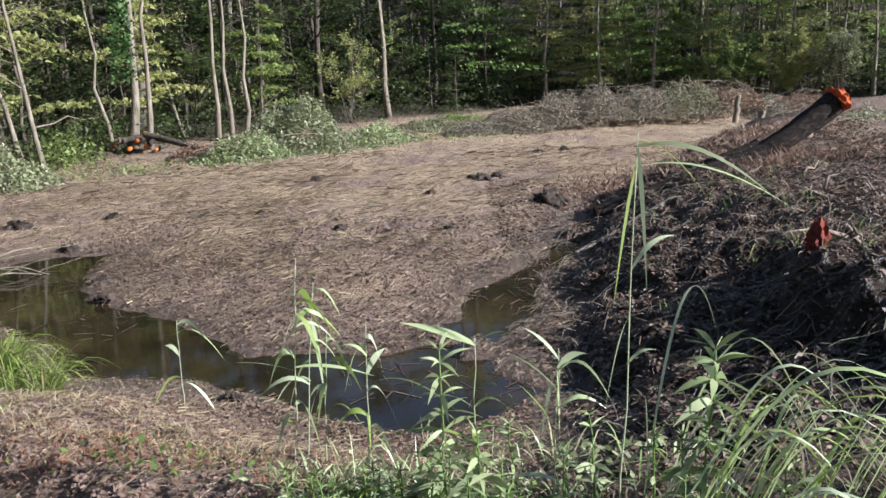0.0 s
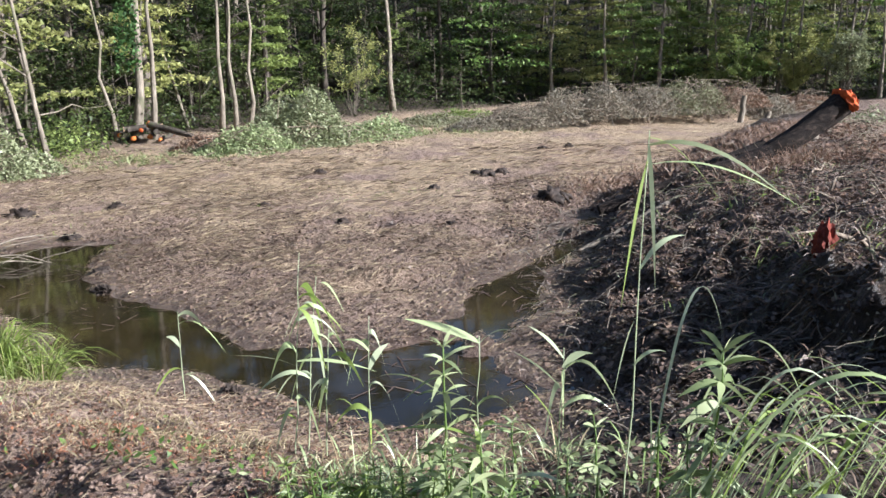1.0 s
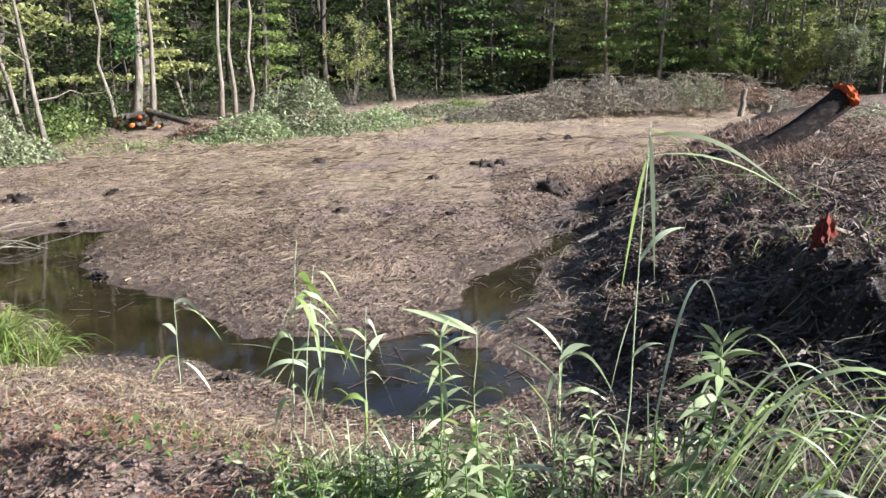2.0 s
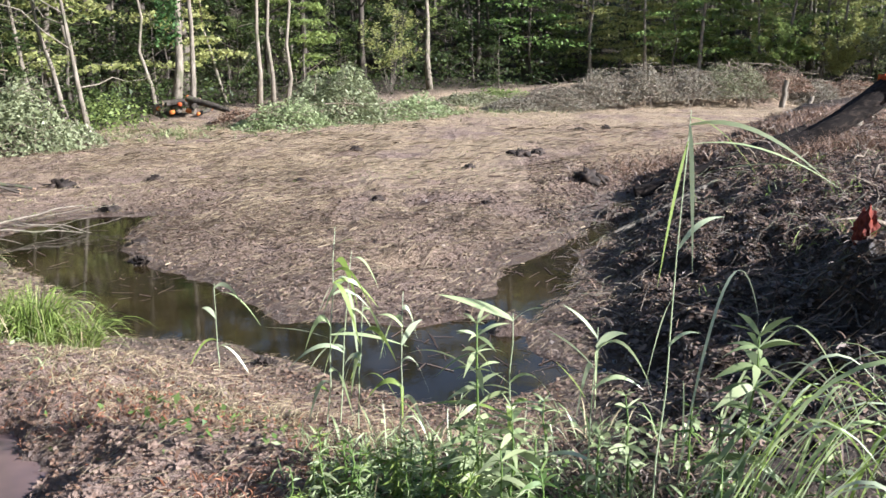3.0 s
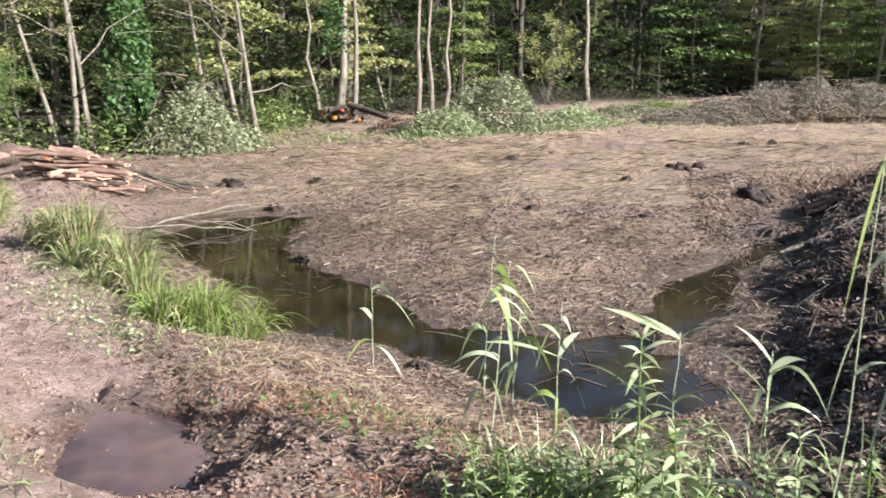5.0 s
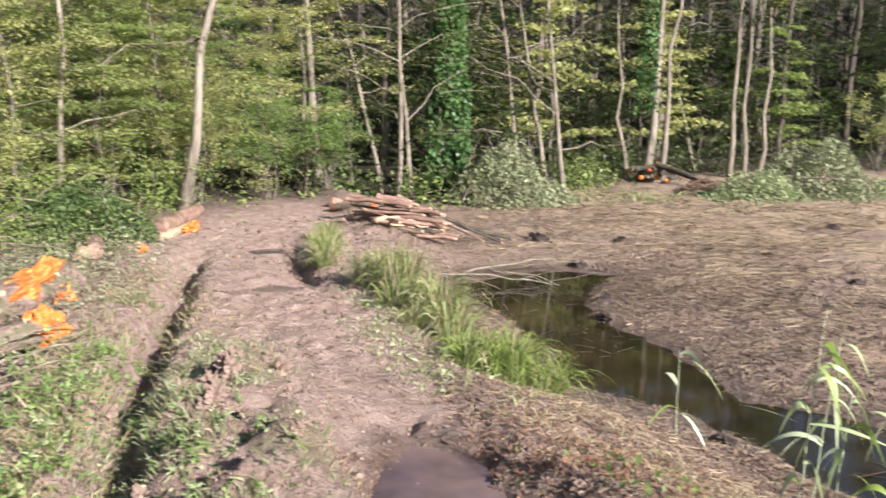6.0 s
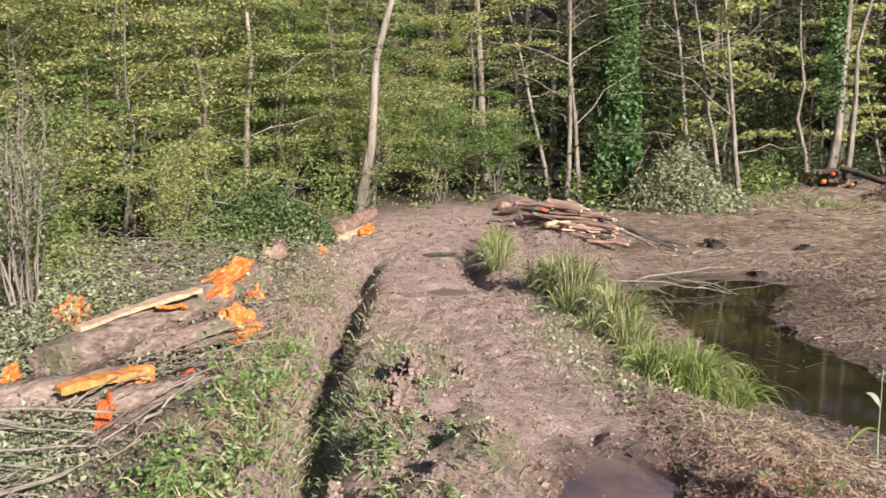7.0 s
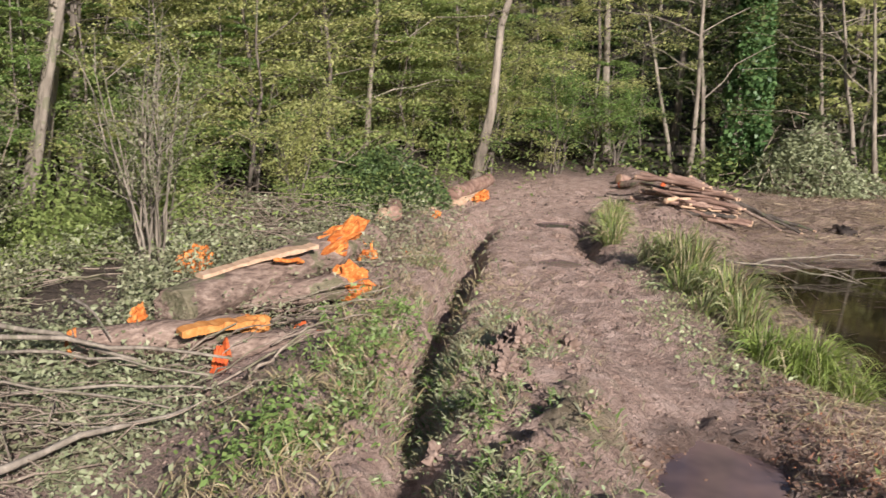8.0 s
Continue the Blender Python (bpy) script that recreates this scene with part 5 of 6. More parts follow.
def weed(place, tall, whorls, leaf, mat, label, name="weed"):
    """An upright weed: a stem with whorls of lance-shaped leaves, closest at the top."""
    ob = thing(name, place, label, "weed", "weeds by the track")
    h = Heap()
    stem = bent((0, 0, -0.03), (rng.normal(0, 0.03), rng.normal(0, 0.03), tall), 0, 6, 0.008)
    h.tube(stem, np.linspace(0.007, 0.003, 6), 5)
    part("stem", h.mesh("weed_stem", M["leaf_fresh"]), ob)
    roots, tips, bow, wide = [], [], [], []
    for i in range(whorls):
        s = 1 - (i / whorls) ** 1.2 * 0.8
        p = np.array([np.interp(s, np.linspace(0, 1, 6), stem[:, k]) for k in range(3)])
        for j in range(6):
            a = 2 * math.pi * (j + 0.5 * (i % 2)) / 6 + rng.normal(0, 0.15)
            ln = leaf * rng.uniform(0.7, 1.15) * (0.55 + 0.45 * min(1, i / 1.5))
            up = (0.45 if i == 0 else 0.1 if i == 1 else -0.25) + rng.normal(0, 0.22)
            roots.append(p)
            tips.append(p + ln * np.array([math.cos(a), math.sin(a), up]))
            bow.append(ln * 0.12)
            wide.append(ln * 0.19)
    v, f = blades(roots, tips, bow, wide, 6)
    part("leaves", shape("weed_leaves", v, f, M[mat]), ob)
    return ob


for x, y, top, leaf, whorls in ((0.98, 3.24, 1.45, 0.20, 8), (-0.02, 3.43, 1.40, 0.145, 9), (0.12, 3.25, 1.13, 0.14, 7)):
    z = height(x, y)
    weed((x, y, z), top - z, whorls, leaf, "leaf_weed", "upright weed with whorls of narrow pale green leaves")
for _ in range(34):
    x, y = rng.uniform(-0.55, 1.5), rng.uniform(2.7, 3.7)
    z = height(x, y)
    weed((x, y, z), rng.uniform(0.18, 0.50) * (0.75 + 0.25 * smooth(-0.5, 0.4, x)), 5, rng.uniform(0.06, 0.12), "leaf_weed" if rng.uniform() < 0.75 else "leaf_fresh", "small upright weed with narrow green leaves")
for _ in range(42):
    x, y = rng.normal(-0.42, 0.2), rng.normal(3.42, 0.13)
    weed(on(x, y), rng.uniform(0.10, 0.32), 6, rng.uniform(0.035, 0.075), "grass" if rng.uniform() < 0.6 else "leaf_weed", "bright green leafy herb at the track's edge")
for _ in range(16):
    x, y = rng.uniform(-0.7, 0.9), rng.uniform(3.4, 4.5)
    tuft(on(x, y), 11, rng.uniform(0.25, 0.5), 0.36, 0.008, (("reed", 0.7), ("grass_dry", 0.3)), "sparse tuft of narrow grass on the shore", "grass_tuft")


for _ in range(56):
    w = rng.uniform(0, 1)
    x, y = -3.75 - 2.5 * w + rng.normal(0, 0.2), 1.95 + 2.9 * w + rng.normal(0, 0.2)
    weed(on(x, y), rng.uniform(0.05, 0.17), 4, rng.uniform(0.04, 0.09), "leaf_fresh" if rng.uniform() < 0.7 else "leaf_weed", "leafy green herb on the verge beside the logs")
for _ in range(120):
    w = rng.uniform(0, 1)
    x, y = -2.6 - 1.9 * w + rng.normal(0, 0.24), 2.3 + 1.7 * w + rng.normal(0, 0.22)
    weed(on(x, y), rng.uniform(0.02, 0.08), 3, rng.uniform(0.03, 0.065), "leaf_weed" if rng.uniform() < 0.65 else "leaf_fresh", "small trampled herb in the middle of the track")


def greens(name, line, spread, count, leaf, mat, label, up=0.08, up2=0.0):
    """A low growth of small leaves along a strip of ground."""
    n = len(line)
    t = rng.uniform(0, n - 1.001, count)
    i = t.astype(int)
    pts = np.asarray(line, float)
    p = pts[i] + (pts[i + 1] - pts[i]) * (t - i)[:, None] + rng.normal(0, spread, (count, 2))
    keep = waves(p[:, 0], p[:, 1], 0.7, 3, 17) > -0.15
    p = p[keep]
    z = lie(p[:, 0], p[:, 1])[0]
    c = np.stack([p[:, 0], p[:, 1], z + up * rng.uniform(0.0, 1, len(p)) ** 1.5 + up2], 1)
    return tagged(new(name, quads(name, leaf_cards(c, leaf, 0.3, 1.6, 3 if count > 5000 else 4), M[mat])), label, "plants", kind="stuff")


greens("low_weeds", [(-0.5, 3.55), (-0.1, 3.5), (0.4, 3.3), (1.2, 3.0)], 0.16, 900, 0.026, "leaf_fresh", "thick low green weeds at the track edge", 0.16)
greens("low_weeds", [(-0.6, 4.3), (0.0, 4.2), (0.8, 4.0)], 0.25, 600, 0.035, "leaf_weed", "low green weeds on the near shore", 0.15)
greens("low_weeds", [(-3.8, 1.9), (-4.6, 2.9), (-5.4, 3.8), (-6.3, 4.9)], 0.22, 3200, 0.026, "leaf_fresh", "low green weeds between track and felled logs", 0.2)
greens("low_weeds", [(-2.9, 2.5), (-3.7, 3.3), (-4.6, 4.2), (-5.8, 5.4)], 0.28, 2400, 0.016, "leaf_weed", "small trampled weeds along the middle of the track", 0.07)
greens("low_weeds", [(-3.0, 5.0), (-3.9, 5.7), (-5.0, 6.7), (-6.0, 7.6)], 0.17, 700, 0.022, "leaf_weed", "small weeds along the track edge", 0.08)
greens("low_weeds", [(-1.9, 4.6), (-1.2, 4.3), (-0.6, 4.2)], 0.28, 200, 0.034, "leaf_fresh", "scattered small leafy weeds", 0.06)
greens("low_weeds", [(-2.2, 4.8), (-1.5, 4.5), (-0.8, 4.2)], 0.25, 350, 0.014, "red_stem", "withered reddish weeds on the near shore", 0.12)
greens("low_weeds", [(-8.3, 0.6), (-8.3, 3.0), (-9.0, 5.0), (-10.0, 7.0)], 0.85, 42000, 0.031, "leaf_wilted", "wilted leafy slash beyond the logs", 0.36)
greens("low_weeds", [(-5.2, 0.6), (-6.4, 2.0), (-7.2, 3.4), (-8.2, 5.0)], 0.5, 9000, 0.028, "leaf_wilted", "wilted leafy slash among the logs", 0.13)
greens("low_weeds", [(-4.5, 0.5), (-5.0, 1.2), (-5.6, 2.0), (-6.2, 2.5)], 0.32, 6000, 0.03, "leaf_pale", "pale green wilting leaves among felled branches", 0.14)
greens("low_weeds", [(-8.6, 3.2), (-9.2, 3.9), (-9.4, 4.8)], 0.4, 7000, 0.04, "leaf_pale", "pale leafy slash beyond the logs", 0.4)
greens("low_weeds", [(-5.4, 0.8), (-6.2, 1.5), (-7.4, 2.2), (-8.2, 3.2)], 0.35, 7000, 0.035, "leaf_pale", "pale green wilting leaves among felled branches", 0.24)
greens("low_weeds", [(-10.5, 0.0), (-11.2, 4.0), (-12.4, 8.0), (-12.6, 12.0)], 0.7, 18000, 0.05, "leaf_green", "rank green growth along the wood edge", 0.9)


def turf(name, line, spread, count, tall, mat, label, wide=0.006, gap=-0.2):
    """Short grass and small narrow leaves along a strip of ground."""
    pts = np.asarray(line, float)
    t = rng.uniform(0, len(line) - 1.001, count)
    i = t.astype(int)
    p = pts[i] + (pts[i + 1] - pts[i]) * (t - i)[:, None] + rng.normal(0, spread, (count, 2))
    p = p[waves(p[:, 0], p[:, 1], 0.5, 3, 23) > gap]
    n = len(p)
    z = lie(p[:, 0], p[:, 1])[0]
    root = np.column_stack([p, z - 0.01])
    a, ln = rng.uniform(0, 6.28, n), tall * rng.uniform(0.35, 1.0, n)
    up = rng.uniform(0.15, 0.9, n)
    tip = root + np.column_stack([np.cos(a) * ln * (1 - 0.5 * up), np.sin(a) * ln * (1 - 0.5 * up), ln * up])
    v, f = blades(root, tip, ln * rng.uniform(0.05, 0.3, n), wide * rng.uniform(0.5, 1.6, n), 3)
    return tagged(new(name, shape(name, v, f, M[mat])), label, "grass", kind="stuff")


MID = [(-2.6, 2.2), (-3.5, 3.0), (-4.4, 3.9), (-5.4, 4.9), (-6.6, 6.3)]
turf("short_grass", MID[:4], 0.30, 9000, 0.11, "leaf_wilted", "trampled grey-green weeds along the middle of the track", 0.008)
turf("short_grass", MID[:3], 0.28, 1900, 0.12, "leaf_fresh", "fresh green weeds in the middle of the track", 0.010, 0.1)
turf("short_grass", MID, 0.32, 3200, 0.12, "grass_dry", "dry trampled grass along the middle of the track", 0.005)
turf("short_grass", [(-3.7, 1.9), (-4.6, 2.95), (-5.5, 4.0), (-6.4, 5.1), (-7.6, 6.6)], 0.22, 2000, 0.14, "leaf_fresh", "green weeds on the verge beside the logs", 0.012, 0.0)
turf("short_grass", [(-3.6, 1.7), (-4.5, 2.8), (-5.4, 3.9), (-6.4, 5.1), (-8.2, 7.2)], 0.3, 5200, 0.2, "grass_dry", "dry grass on the verge beside the logs", 0.006)
turf("short_grass", [(-3.7, 1.6), (-4.7, 2.8), (-5.6, 3.9), (-6.6, 5.1), (-8.0, 6.6)], 0.3, 3000, 0.12, "leaf_wilted", "wilted weeds on the verge beside the logs", 0.012)
turf("short_grass", [(-2.6, 5.0), (-3.5, 5.6), (-4.4, 6.3), (-5.6, 7.2)], 0.2, 1500, 0.12, "grass_old", "short grass between track and water", 0.007)
turf("short_grass", [(-2.6, 5.3), (-1.9, 5.0), (-1.2, 4.6), (-0.5, 4.3)], 0.30, 2600, 0.12, "grass_dry", "dry short grass on the near shore", 0.005)
turf("short_grass", [(-2.4, 4.9), (-1.5, 4.4), (-0.8, 4.0)], 0.28, 2400, 0.12, "leaf_brown", "withered reddish stems on the near shore", 0.003)
turf("short_grass", [(-2.1, 4.3), (-1.5, 3.9), (-0.6, 3.5)], 0.28, 1700, 0.10, "red_stem", "brown withered stems on the near shore", 0.006)
turf("short_grass", [(0.5, 2.9), (1.2, 2.9), (2.0, 3.1)], 0.25, 350, 0.3, "leaf_weed", "rank narrow-leaved weeds at the foot of the bank", 0.012, 0.0)
# stems and leaves added to darken the lit ground, standing in for shade
turf("short_grass", [(-0.3, 3.4), (0.5, 3.1), (1.2, 3.1), (2.0, 3.3)], 0.4, 3600, 0.2, "litter", "stems added under the weeds, dark in place of shade", 0.010)
turf("short_grass", [(-0.3, 3.3), (0.5, 3.0), (1.2, 3.0), (2.0, 3.2)], 0.3, 2000, 0.2, "leaf_shaded", "low leaves added under the weeds, darkened in place of shade", 0.016)
turf("short_grass", [(-0.7, 4.0), (0.0, 3.8), (1.2, 3.5)], 0.25, 1100, 0.22, "leaf_weed", "narrow-leaved weeds on the near shore", 0.010, 0.05)
turf("short_grass", [(-6.5, 8.6), (-5.5, 13.0), (-3.0, 15.5), (1.0, 16.0)], 0.9, 2600, 0.10, "grass", "sparse shoots of grass on the marsh", 0.008, 0.2)
turf("short_grass", [(-9.0, 20.0), (-6.0, 22.0), (-2.0, 27.0), (2.0, 29.0)], 0.8, 3600, 0.22, "grass_old", "rough grass along the far edge of the marsh", 0.02)


# shade at the wood's foot is put into this undergrowth's leaf colour
greens("undergrowth", [(-12.0, 14.5), (-11.0, 18.0), (-10.0, 21.5), (-10.0, 27.0), (-7.6, 31.5), (-2.5, 37.8)], 0.7, 9000, 0.085, "leaf_shaded", "low undergrowth along the wood edge, leaves darkened for its shade", 0.9)
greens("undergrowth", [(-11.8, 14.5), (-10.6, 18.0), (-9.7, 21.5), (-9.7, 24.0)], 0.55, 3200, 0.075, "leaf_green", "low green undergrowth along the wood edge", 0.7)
# far edge darkened the same way, by leaf colour standing for shade
greens("undergrowth", [(-2.0, 38.0), (4.0, 43.5), (10.0, 42.5), (15.0, 40.0), (20.0, 36.5)], 0.8, 6000, 0.11, "leaf_shaded", "low undergrowth along the far wood edge, leaves darkened for its shade", 1.5)
greens("undergrowth", [(-9.8, 2.0), (-10.2, 4.0), (-10.6, 6.0), (-11.4, 8.5)], 0.7, 22000, 0.036, "leaf_green", "leafy green undergrowth beyond the felled logs", 0.6)


# ---- litter ----
def straws(name, boxes, label, mat="straw", seed_gap=1):
    """Loose dry stems lying on the ground; boxes of x, y, how many, length, width, weight of cover."""
    out = []
    for x0, x1, y0, y1, count, ln, wd, where in boxes:
        p = np.stack([rng.uniform(x0, x1, count), rng.uniform(y0, y1, count)], 1)
        cover = lie(p[:, 0], p[:, 1])
        keep = where(cover, p)
        p = p[keep]
        n = len(p)
        a = rng.normal(0.15, 0.32, n) + 1.5 * waves(p[:, 0], p[:, 1], 0.9, 3, 151)
        half = ln * rng.uniform(0.3, 1.0, n) / 2
        d = np.stack([np.cos(a), np.sin(a)], 1)
        e0, e1 = p - d * half[:, None], p + d * half[:, None]
        z0, z1 = lie(e0[:, 0], e0[:, 1])[0], lie(e1[:, 0], e1[:, 1])[0]
        zc = lie(p[:, 0], p[:, 1])[0]
        lift = rng.uniform(0.004, 0.03, n)
        A = np.column_stack([e0, np.maximum(z0, zc - 0.03) + lift])
        B = np.column_stack([e1, np.maximum(z1, zc - 0.03) + lift + rng.uniform(0, 0.03, n)])
        w = (wd * rng.uniform(0.5, 1.3, n) / 2)[:, None]
        side = np.column_stack([-d[:, 1], d[:, 0], rng.normal(0, 0.5, n)]) * w
        out.append(np.stack([A - side, A + side, B + side * 0.6, B - side * 0.6], 1))
    return tagged(new(name, quads(name, np.concatenate(out), M[mat])), label, "litter", kind="stuff")


dry = lambda c, p: (rng.uniform(0, 1, len(p)) < (c[2] - 0.2) * 1.8) & (c[0] > 0.02)
land_dry = lambda c, p: (c[0] > 0.03) & (c[3] < 0.85)
off_track = lambda c, p: (c[0] > 0.0) & (np.abs(along(p[:, 0], p[:, 1], TRACK)[0]) > 1.3)
straws("straw_litter", [(-8, 4, 7.5, 14, 34000, 0.17, 0.006, dry), (-10, 8, 13, 22, 36000, 0.22, 0.0065, dry), (-9, 12, 21, 34, 18000, 0.28, 0.009, dry)], "flattened dry reed stems covering the marsh")
straws("straw_litter", [(-4, 1.0, 3.2, 7.3, 15000, 0.09, 0.0038, off_track), (-8, -3, 5, 9, 900, 0.14, 0.006, off_track)], "thin dry stems strewn over the near shore")
straws("straw_litter", [(0.9, 8, 4, 20, 12000, 0.15, 0.008, land_dry)], "dead stalks strewn over the spoil bank", "litter")
straws("straw_litter", [(2.2, 9, 6, 24, 6000, 0.18, 0.010, land_dry)], "pale dead bracken strewn over the spoil bank", "leaf_brown")


CREST = [(3.2, 6.0), (3.6, 8.5), (4.1, 11.0), (4.9, 14.0), (6.2, 17.5), (8.0, 21.0)]
turf("dead_stalks", CREST, 1.0, 8000, 0.20, "litter", "dark tangle of dead stalks on the spoil bank", 0.006, -0.3)
turf("dead_stalks", CREST, 1.0, 3000, 0.18, "leaf_brown", "brown dead bracken on the spoil bank", 0.007, -0.1)
turf("dead_stalks", CREST, 1.0, 1300, 0.16, "leaf_pale", "pale curled dead leaves on the spoil bank", 0.010, 0.0)
turf("dead_stalks", [(3.0, 7.0), (3.6, 9.5), (4.4, 13.0)], 0.5, 900, 0.22, "leaf_green", "green weeds on the spoil bank", 0.014, 0.1)
turf("dead_stalks", [(3.0, 15.4), (4.4, 16.6), (6.0, 18.6), (8.0, 21.6), (10.0, 25.0)], 0.8, 7000, 0.24, "leaf_brown", "brown dead bracken on the far end of the spoil bank", 0.012, -0.6)
turf("dead_stalks", [(3.0, 15.4), (4.4, 16.6), (6.0, 18.6), (8.0, 21.6), (10.0, 25.0)], 0.8, 4500, 0.22, "litter", "dark dead stalks on the far end of the spoil bank", 0.014, -0.6)
turf("dead_stalks", [(4.2, 12.6), (5.2, 13.4), (6.2, 13.5)], 0.3, 1500, 0.36, "leaf_brown", "brown dead bracken before a felled trunk", 0.007, -0.5)
turf("dead_stalks", [(1.3, 4.6), (1.5, 7.0), (2.2, 10.5)], 0.5, 3000, 0.14, "litter", "dark dead stalks at the foot of the bank", 0.008, -0.2)
open_mud = lambda c, p: (c[0] > 0.01) & (c[1] < 0.6) & (c[3] < 0.5)
straws("straw_litter", [(-10, -2, 10.5, 19, 12000, 0.16, 0.006, open_mud), (-10, -4, 9, 13, 3500, 0.12, 0.005, open_mud)], "scattered dry stems on the muddy end of the marsh")
straws("straw_litter", [(-10, -2, 10.5, 19, 4000, 0.14, 0.010, open_mud), (-6, 3, 7.5, 15, 9000, 0.16, 0.012, dry), (-9, 8, 14, 24, 7000, 0.25, 0.018, dry)], "dark rotten stems among the flattened reeds", "litter")


def afloat(count, label):
    """Stems and leaves that float on the pond or stick out of it."""
    p = np.stack([rng.uniform(-6, 2.5, count), rng.uniform(5.6, 14, count)], 1)
    p = p[inside(p[:, 0], p[:, 1], POND) & (waves(p[:, 0], p[:, 1], 1.2, 3, 55) + 0.25 * smooth(-2, 1, p[:, 0]) > 0.05)]
    n = len(p)
    a, half = rng.uniform(0, 6.28, n), rng.uniform(0.02, 0.16, n)
    d = np.column_stack([np.cos(a), np.sin(a), rng.uniform(0, 0.25, n) * (rng.uniform(0, 1, n) < 0.2)]) * half[:, None]
    c = np.column_stack([p, np.full(n, 0.006)])
    side = np.column_stack([-np.sin(a), np.cos(a), 0 * a]) * rng.uniform(0.002, 0.008, (n, 1))
    return tagged(new("floating_litter", quads("floating_litter", np.stack([c - d - side, c - d + side, c + d + side, c + d - side], 1), M["litter"])), label, "litter", kind="stuff")


afloat(1500, "dead stems and leaves floating on the pond")


def leaf_litter(name, x0, x1, y0, y1, count, size, where, label, mat="litter"):
    p = np.stack([rng.uniform(x0, x1, count), rng.uniform(y0, y1, count)], 1)
    c = lie(p[:, 0], p[:, 1])
    keep = where(c, p)
    p, z = p[keep], c[0][keep]
    return tagged(new(name, quads(name, leaf_cards(np.column_stack([p, z + rng.uniform(0.003, 0.02, len(p))]), size, 0.8, 1.3), M[mat])), label, "litter", kind="stuff")


leaf_litter("leaf_litter", -4, 1.2, 3.0, 7.3, 4500, 0.03, lambda c, p: (c[0] > 0.0) & (c[1] < 0.9), "dark dead leaves and mud crumbs on the near shore")
leaf_litter("leaf_litter", -3.2, 0.6, 3.1, 6.4, 12000, 0.022, lambda c, p: (c[0] > 0.0) & (c[1] < 0.97), "pale reddish dead leaves on the near shore", "leaf_brown")
leaf_litter("leaf_litter", -5, 2.6, 7.5, 14, 15000, 0.042, lambda c, p: (c[0] > 0.02), "dark dead leaves and mud crumbs on the marsh")
leaf_litter("leaf_litter", 0.8, 7, 3.5, 18, 16000, 0.06, lambda c, p: (c[0] > 0.03), "dark dead leaves on the spoil bank")
leaf_litter("leaf_litter", -9, -2.5, 2, 11, 2600, 0.03, lambda c, p: (c[1] > 0.5), "crumbs of earth scattered on the track", "clod")


def crumbs(name, x0, x1, y0, y1, count, size, where, label, mat="clod"):
    """Small broken lumps of earth and litter, each a rough eight-sided grain."""
    p = np.stack([rng.uniform(x0, x1, count), rng.uniform(y0, y1, count)], 1)
    c = lie(p[:, 0], p[:, 1])
    keep = where(c, p)
    p, z = p[keep], c[0][keep]
    n = len(p)
    r = size * rng.uniform(0.3, 1.0, (n, 1)) ** 1.5
    six = np.array([(1, 0, 0), (-1, 0, 0), (0, 1, 0), (0, -1, 0), (0, 0, 1), (0, 0, -1)], float)
    v = six[None] * rng.uniform(0.55, 1.5, (n, 6, 1)) + rng.normal(0, 0.22, (n, 6, 3))
    turn = rng.uniform(0, 2 * math.pi, n)
    cs, sn = np.cos(turn)[:, None], np.sin(turn)[:, None]
    v = np.stack([v[..., 0] * cs * 1.3 - v[..., 1] * sn, v[..., 0] * sn * 1.3 + v[..., 1] * cs, v[..., 2] * 0.7], -1) * r[:, None]
    v += np.column_stack([p, z + 0.25 * r[:, 0]])[:, None]
    tri = np.array([(0, 2, 4), (2, 1, 4), (1, 3, 4), (3, 0, 4), (2, 0, 5), (1, 2, 5), (3, 1, 5), (0, 3, 5)])
    f = (tri[None] + 6 * np.arange(n)[:, None, None]).reshape(-1, 3).astype(np.int32)
    me = bpy.data.meshes.new(name)
    me.vertices.add(6 * n)
    me.vertices.foreach_set("co", v.astype(np.float32).ravel())
    me.loops.add(f.size)
    me.loops.foreach_set("vertex_index", f.ravel())
    me.polygons.add(len(f))
    me.polygons.foreach_set("loop_start", np.arange(0, f.size, 3, dtype=np.int32))
    me.update(calc_edges=True)
    me.materials.append(M[mat])
    return tagged(new(name, me), label, "litter", kind="stuff")


crumbs("earth_crumbs", -6.5, 0.5, 1.8, 7.4, 16000, 0.016, lambda c, p: (c[0] > 0.0) & (rng.uniform(0, 1, len(p)) > 0.7 * c[1]), "crumbled brown earth on track and shore", "crumb")
crumbs("earth_crumbs", -10.5, -4, 5, 13, 1500, 0.03, lambda c, p: c[1] > 0.3, "crumbled brown earth on the track", "crumb")
crumbs("earth_crumbs", -9, -2, 9.5, 18, 6000, 0.022, lambda c, p: (c[0] > 0.0) & (c[1] < 0.7), "crumbled peat and mud at the end of the marsh", "crumb")
crumbs("earth_crumbs", -5, 3, 7.4, 12, 5000, 0.02, lambda c, p: (c[0] > 0.0), "crumbled peat and litter on the marsh", "crumb")
wet_edge = lambda c, p: (c[0] > -0.01) & (c[3] < 0.4) & (c[1] < 0.5)
straws("straw_litter", [(-6, 2.6, 7.4, 12, 16000, 0.10, 0.005, wet_edge)], "matted short stems along the edge of the marsh")
straws("straw_litter", [(-6, 2.6, 7.4, 12, 12000, 0.11, 0.006, wet_edge)], "dark rotten stems along the edge of the marsh", "litter")
leaf_litter("leaf_litter", 0.7, 7, 4, 16, 15000, 0.028, lambda c, p: (c[0] > 0.03) & (c[3] < 0.85) & (p[:, 0] > 0.9), "pale dead leaves on the spoil bank", "straw")
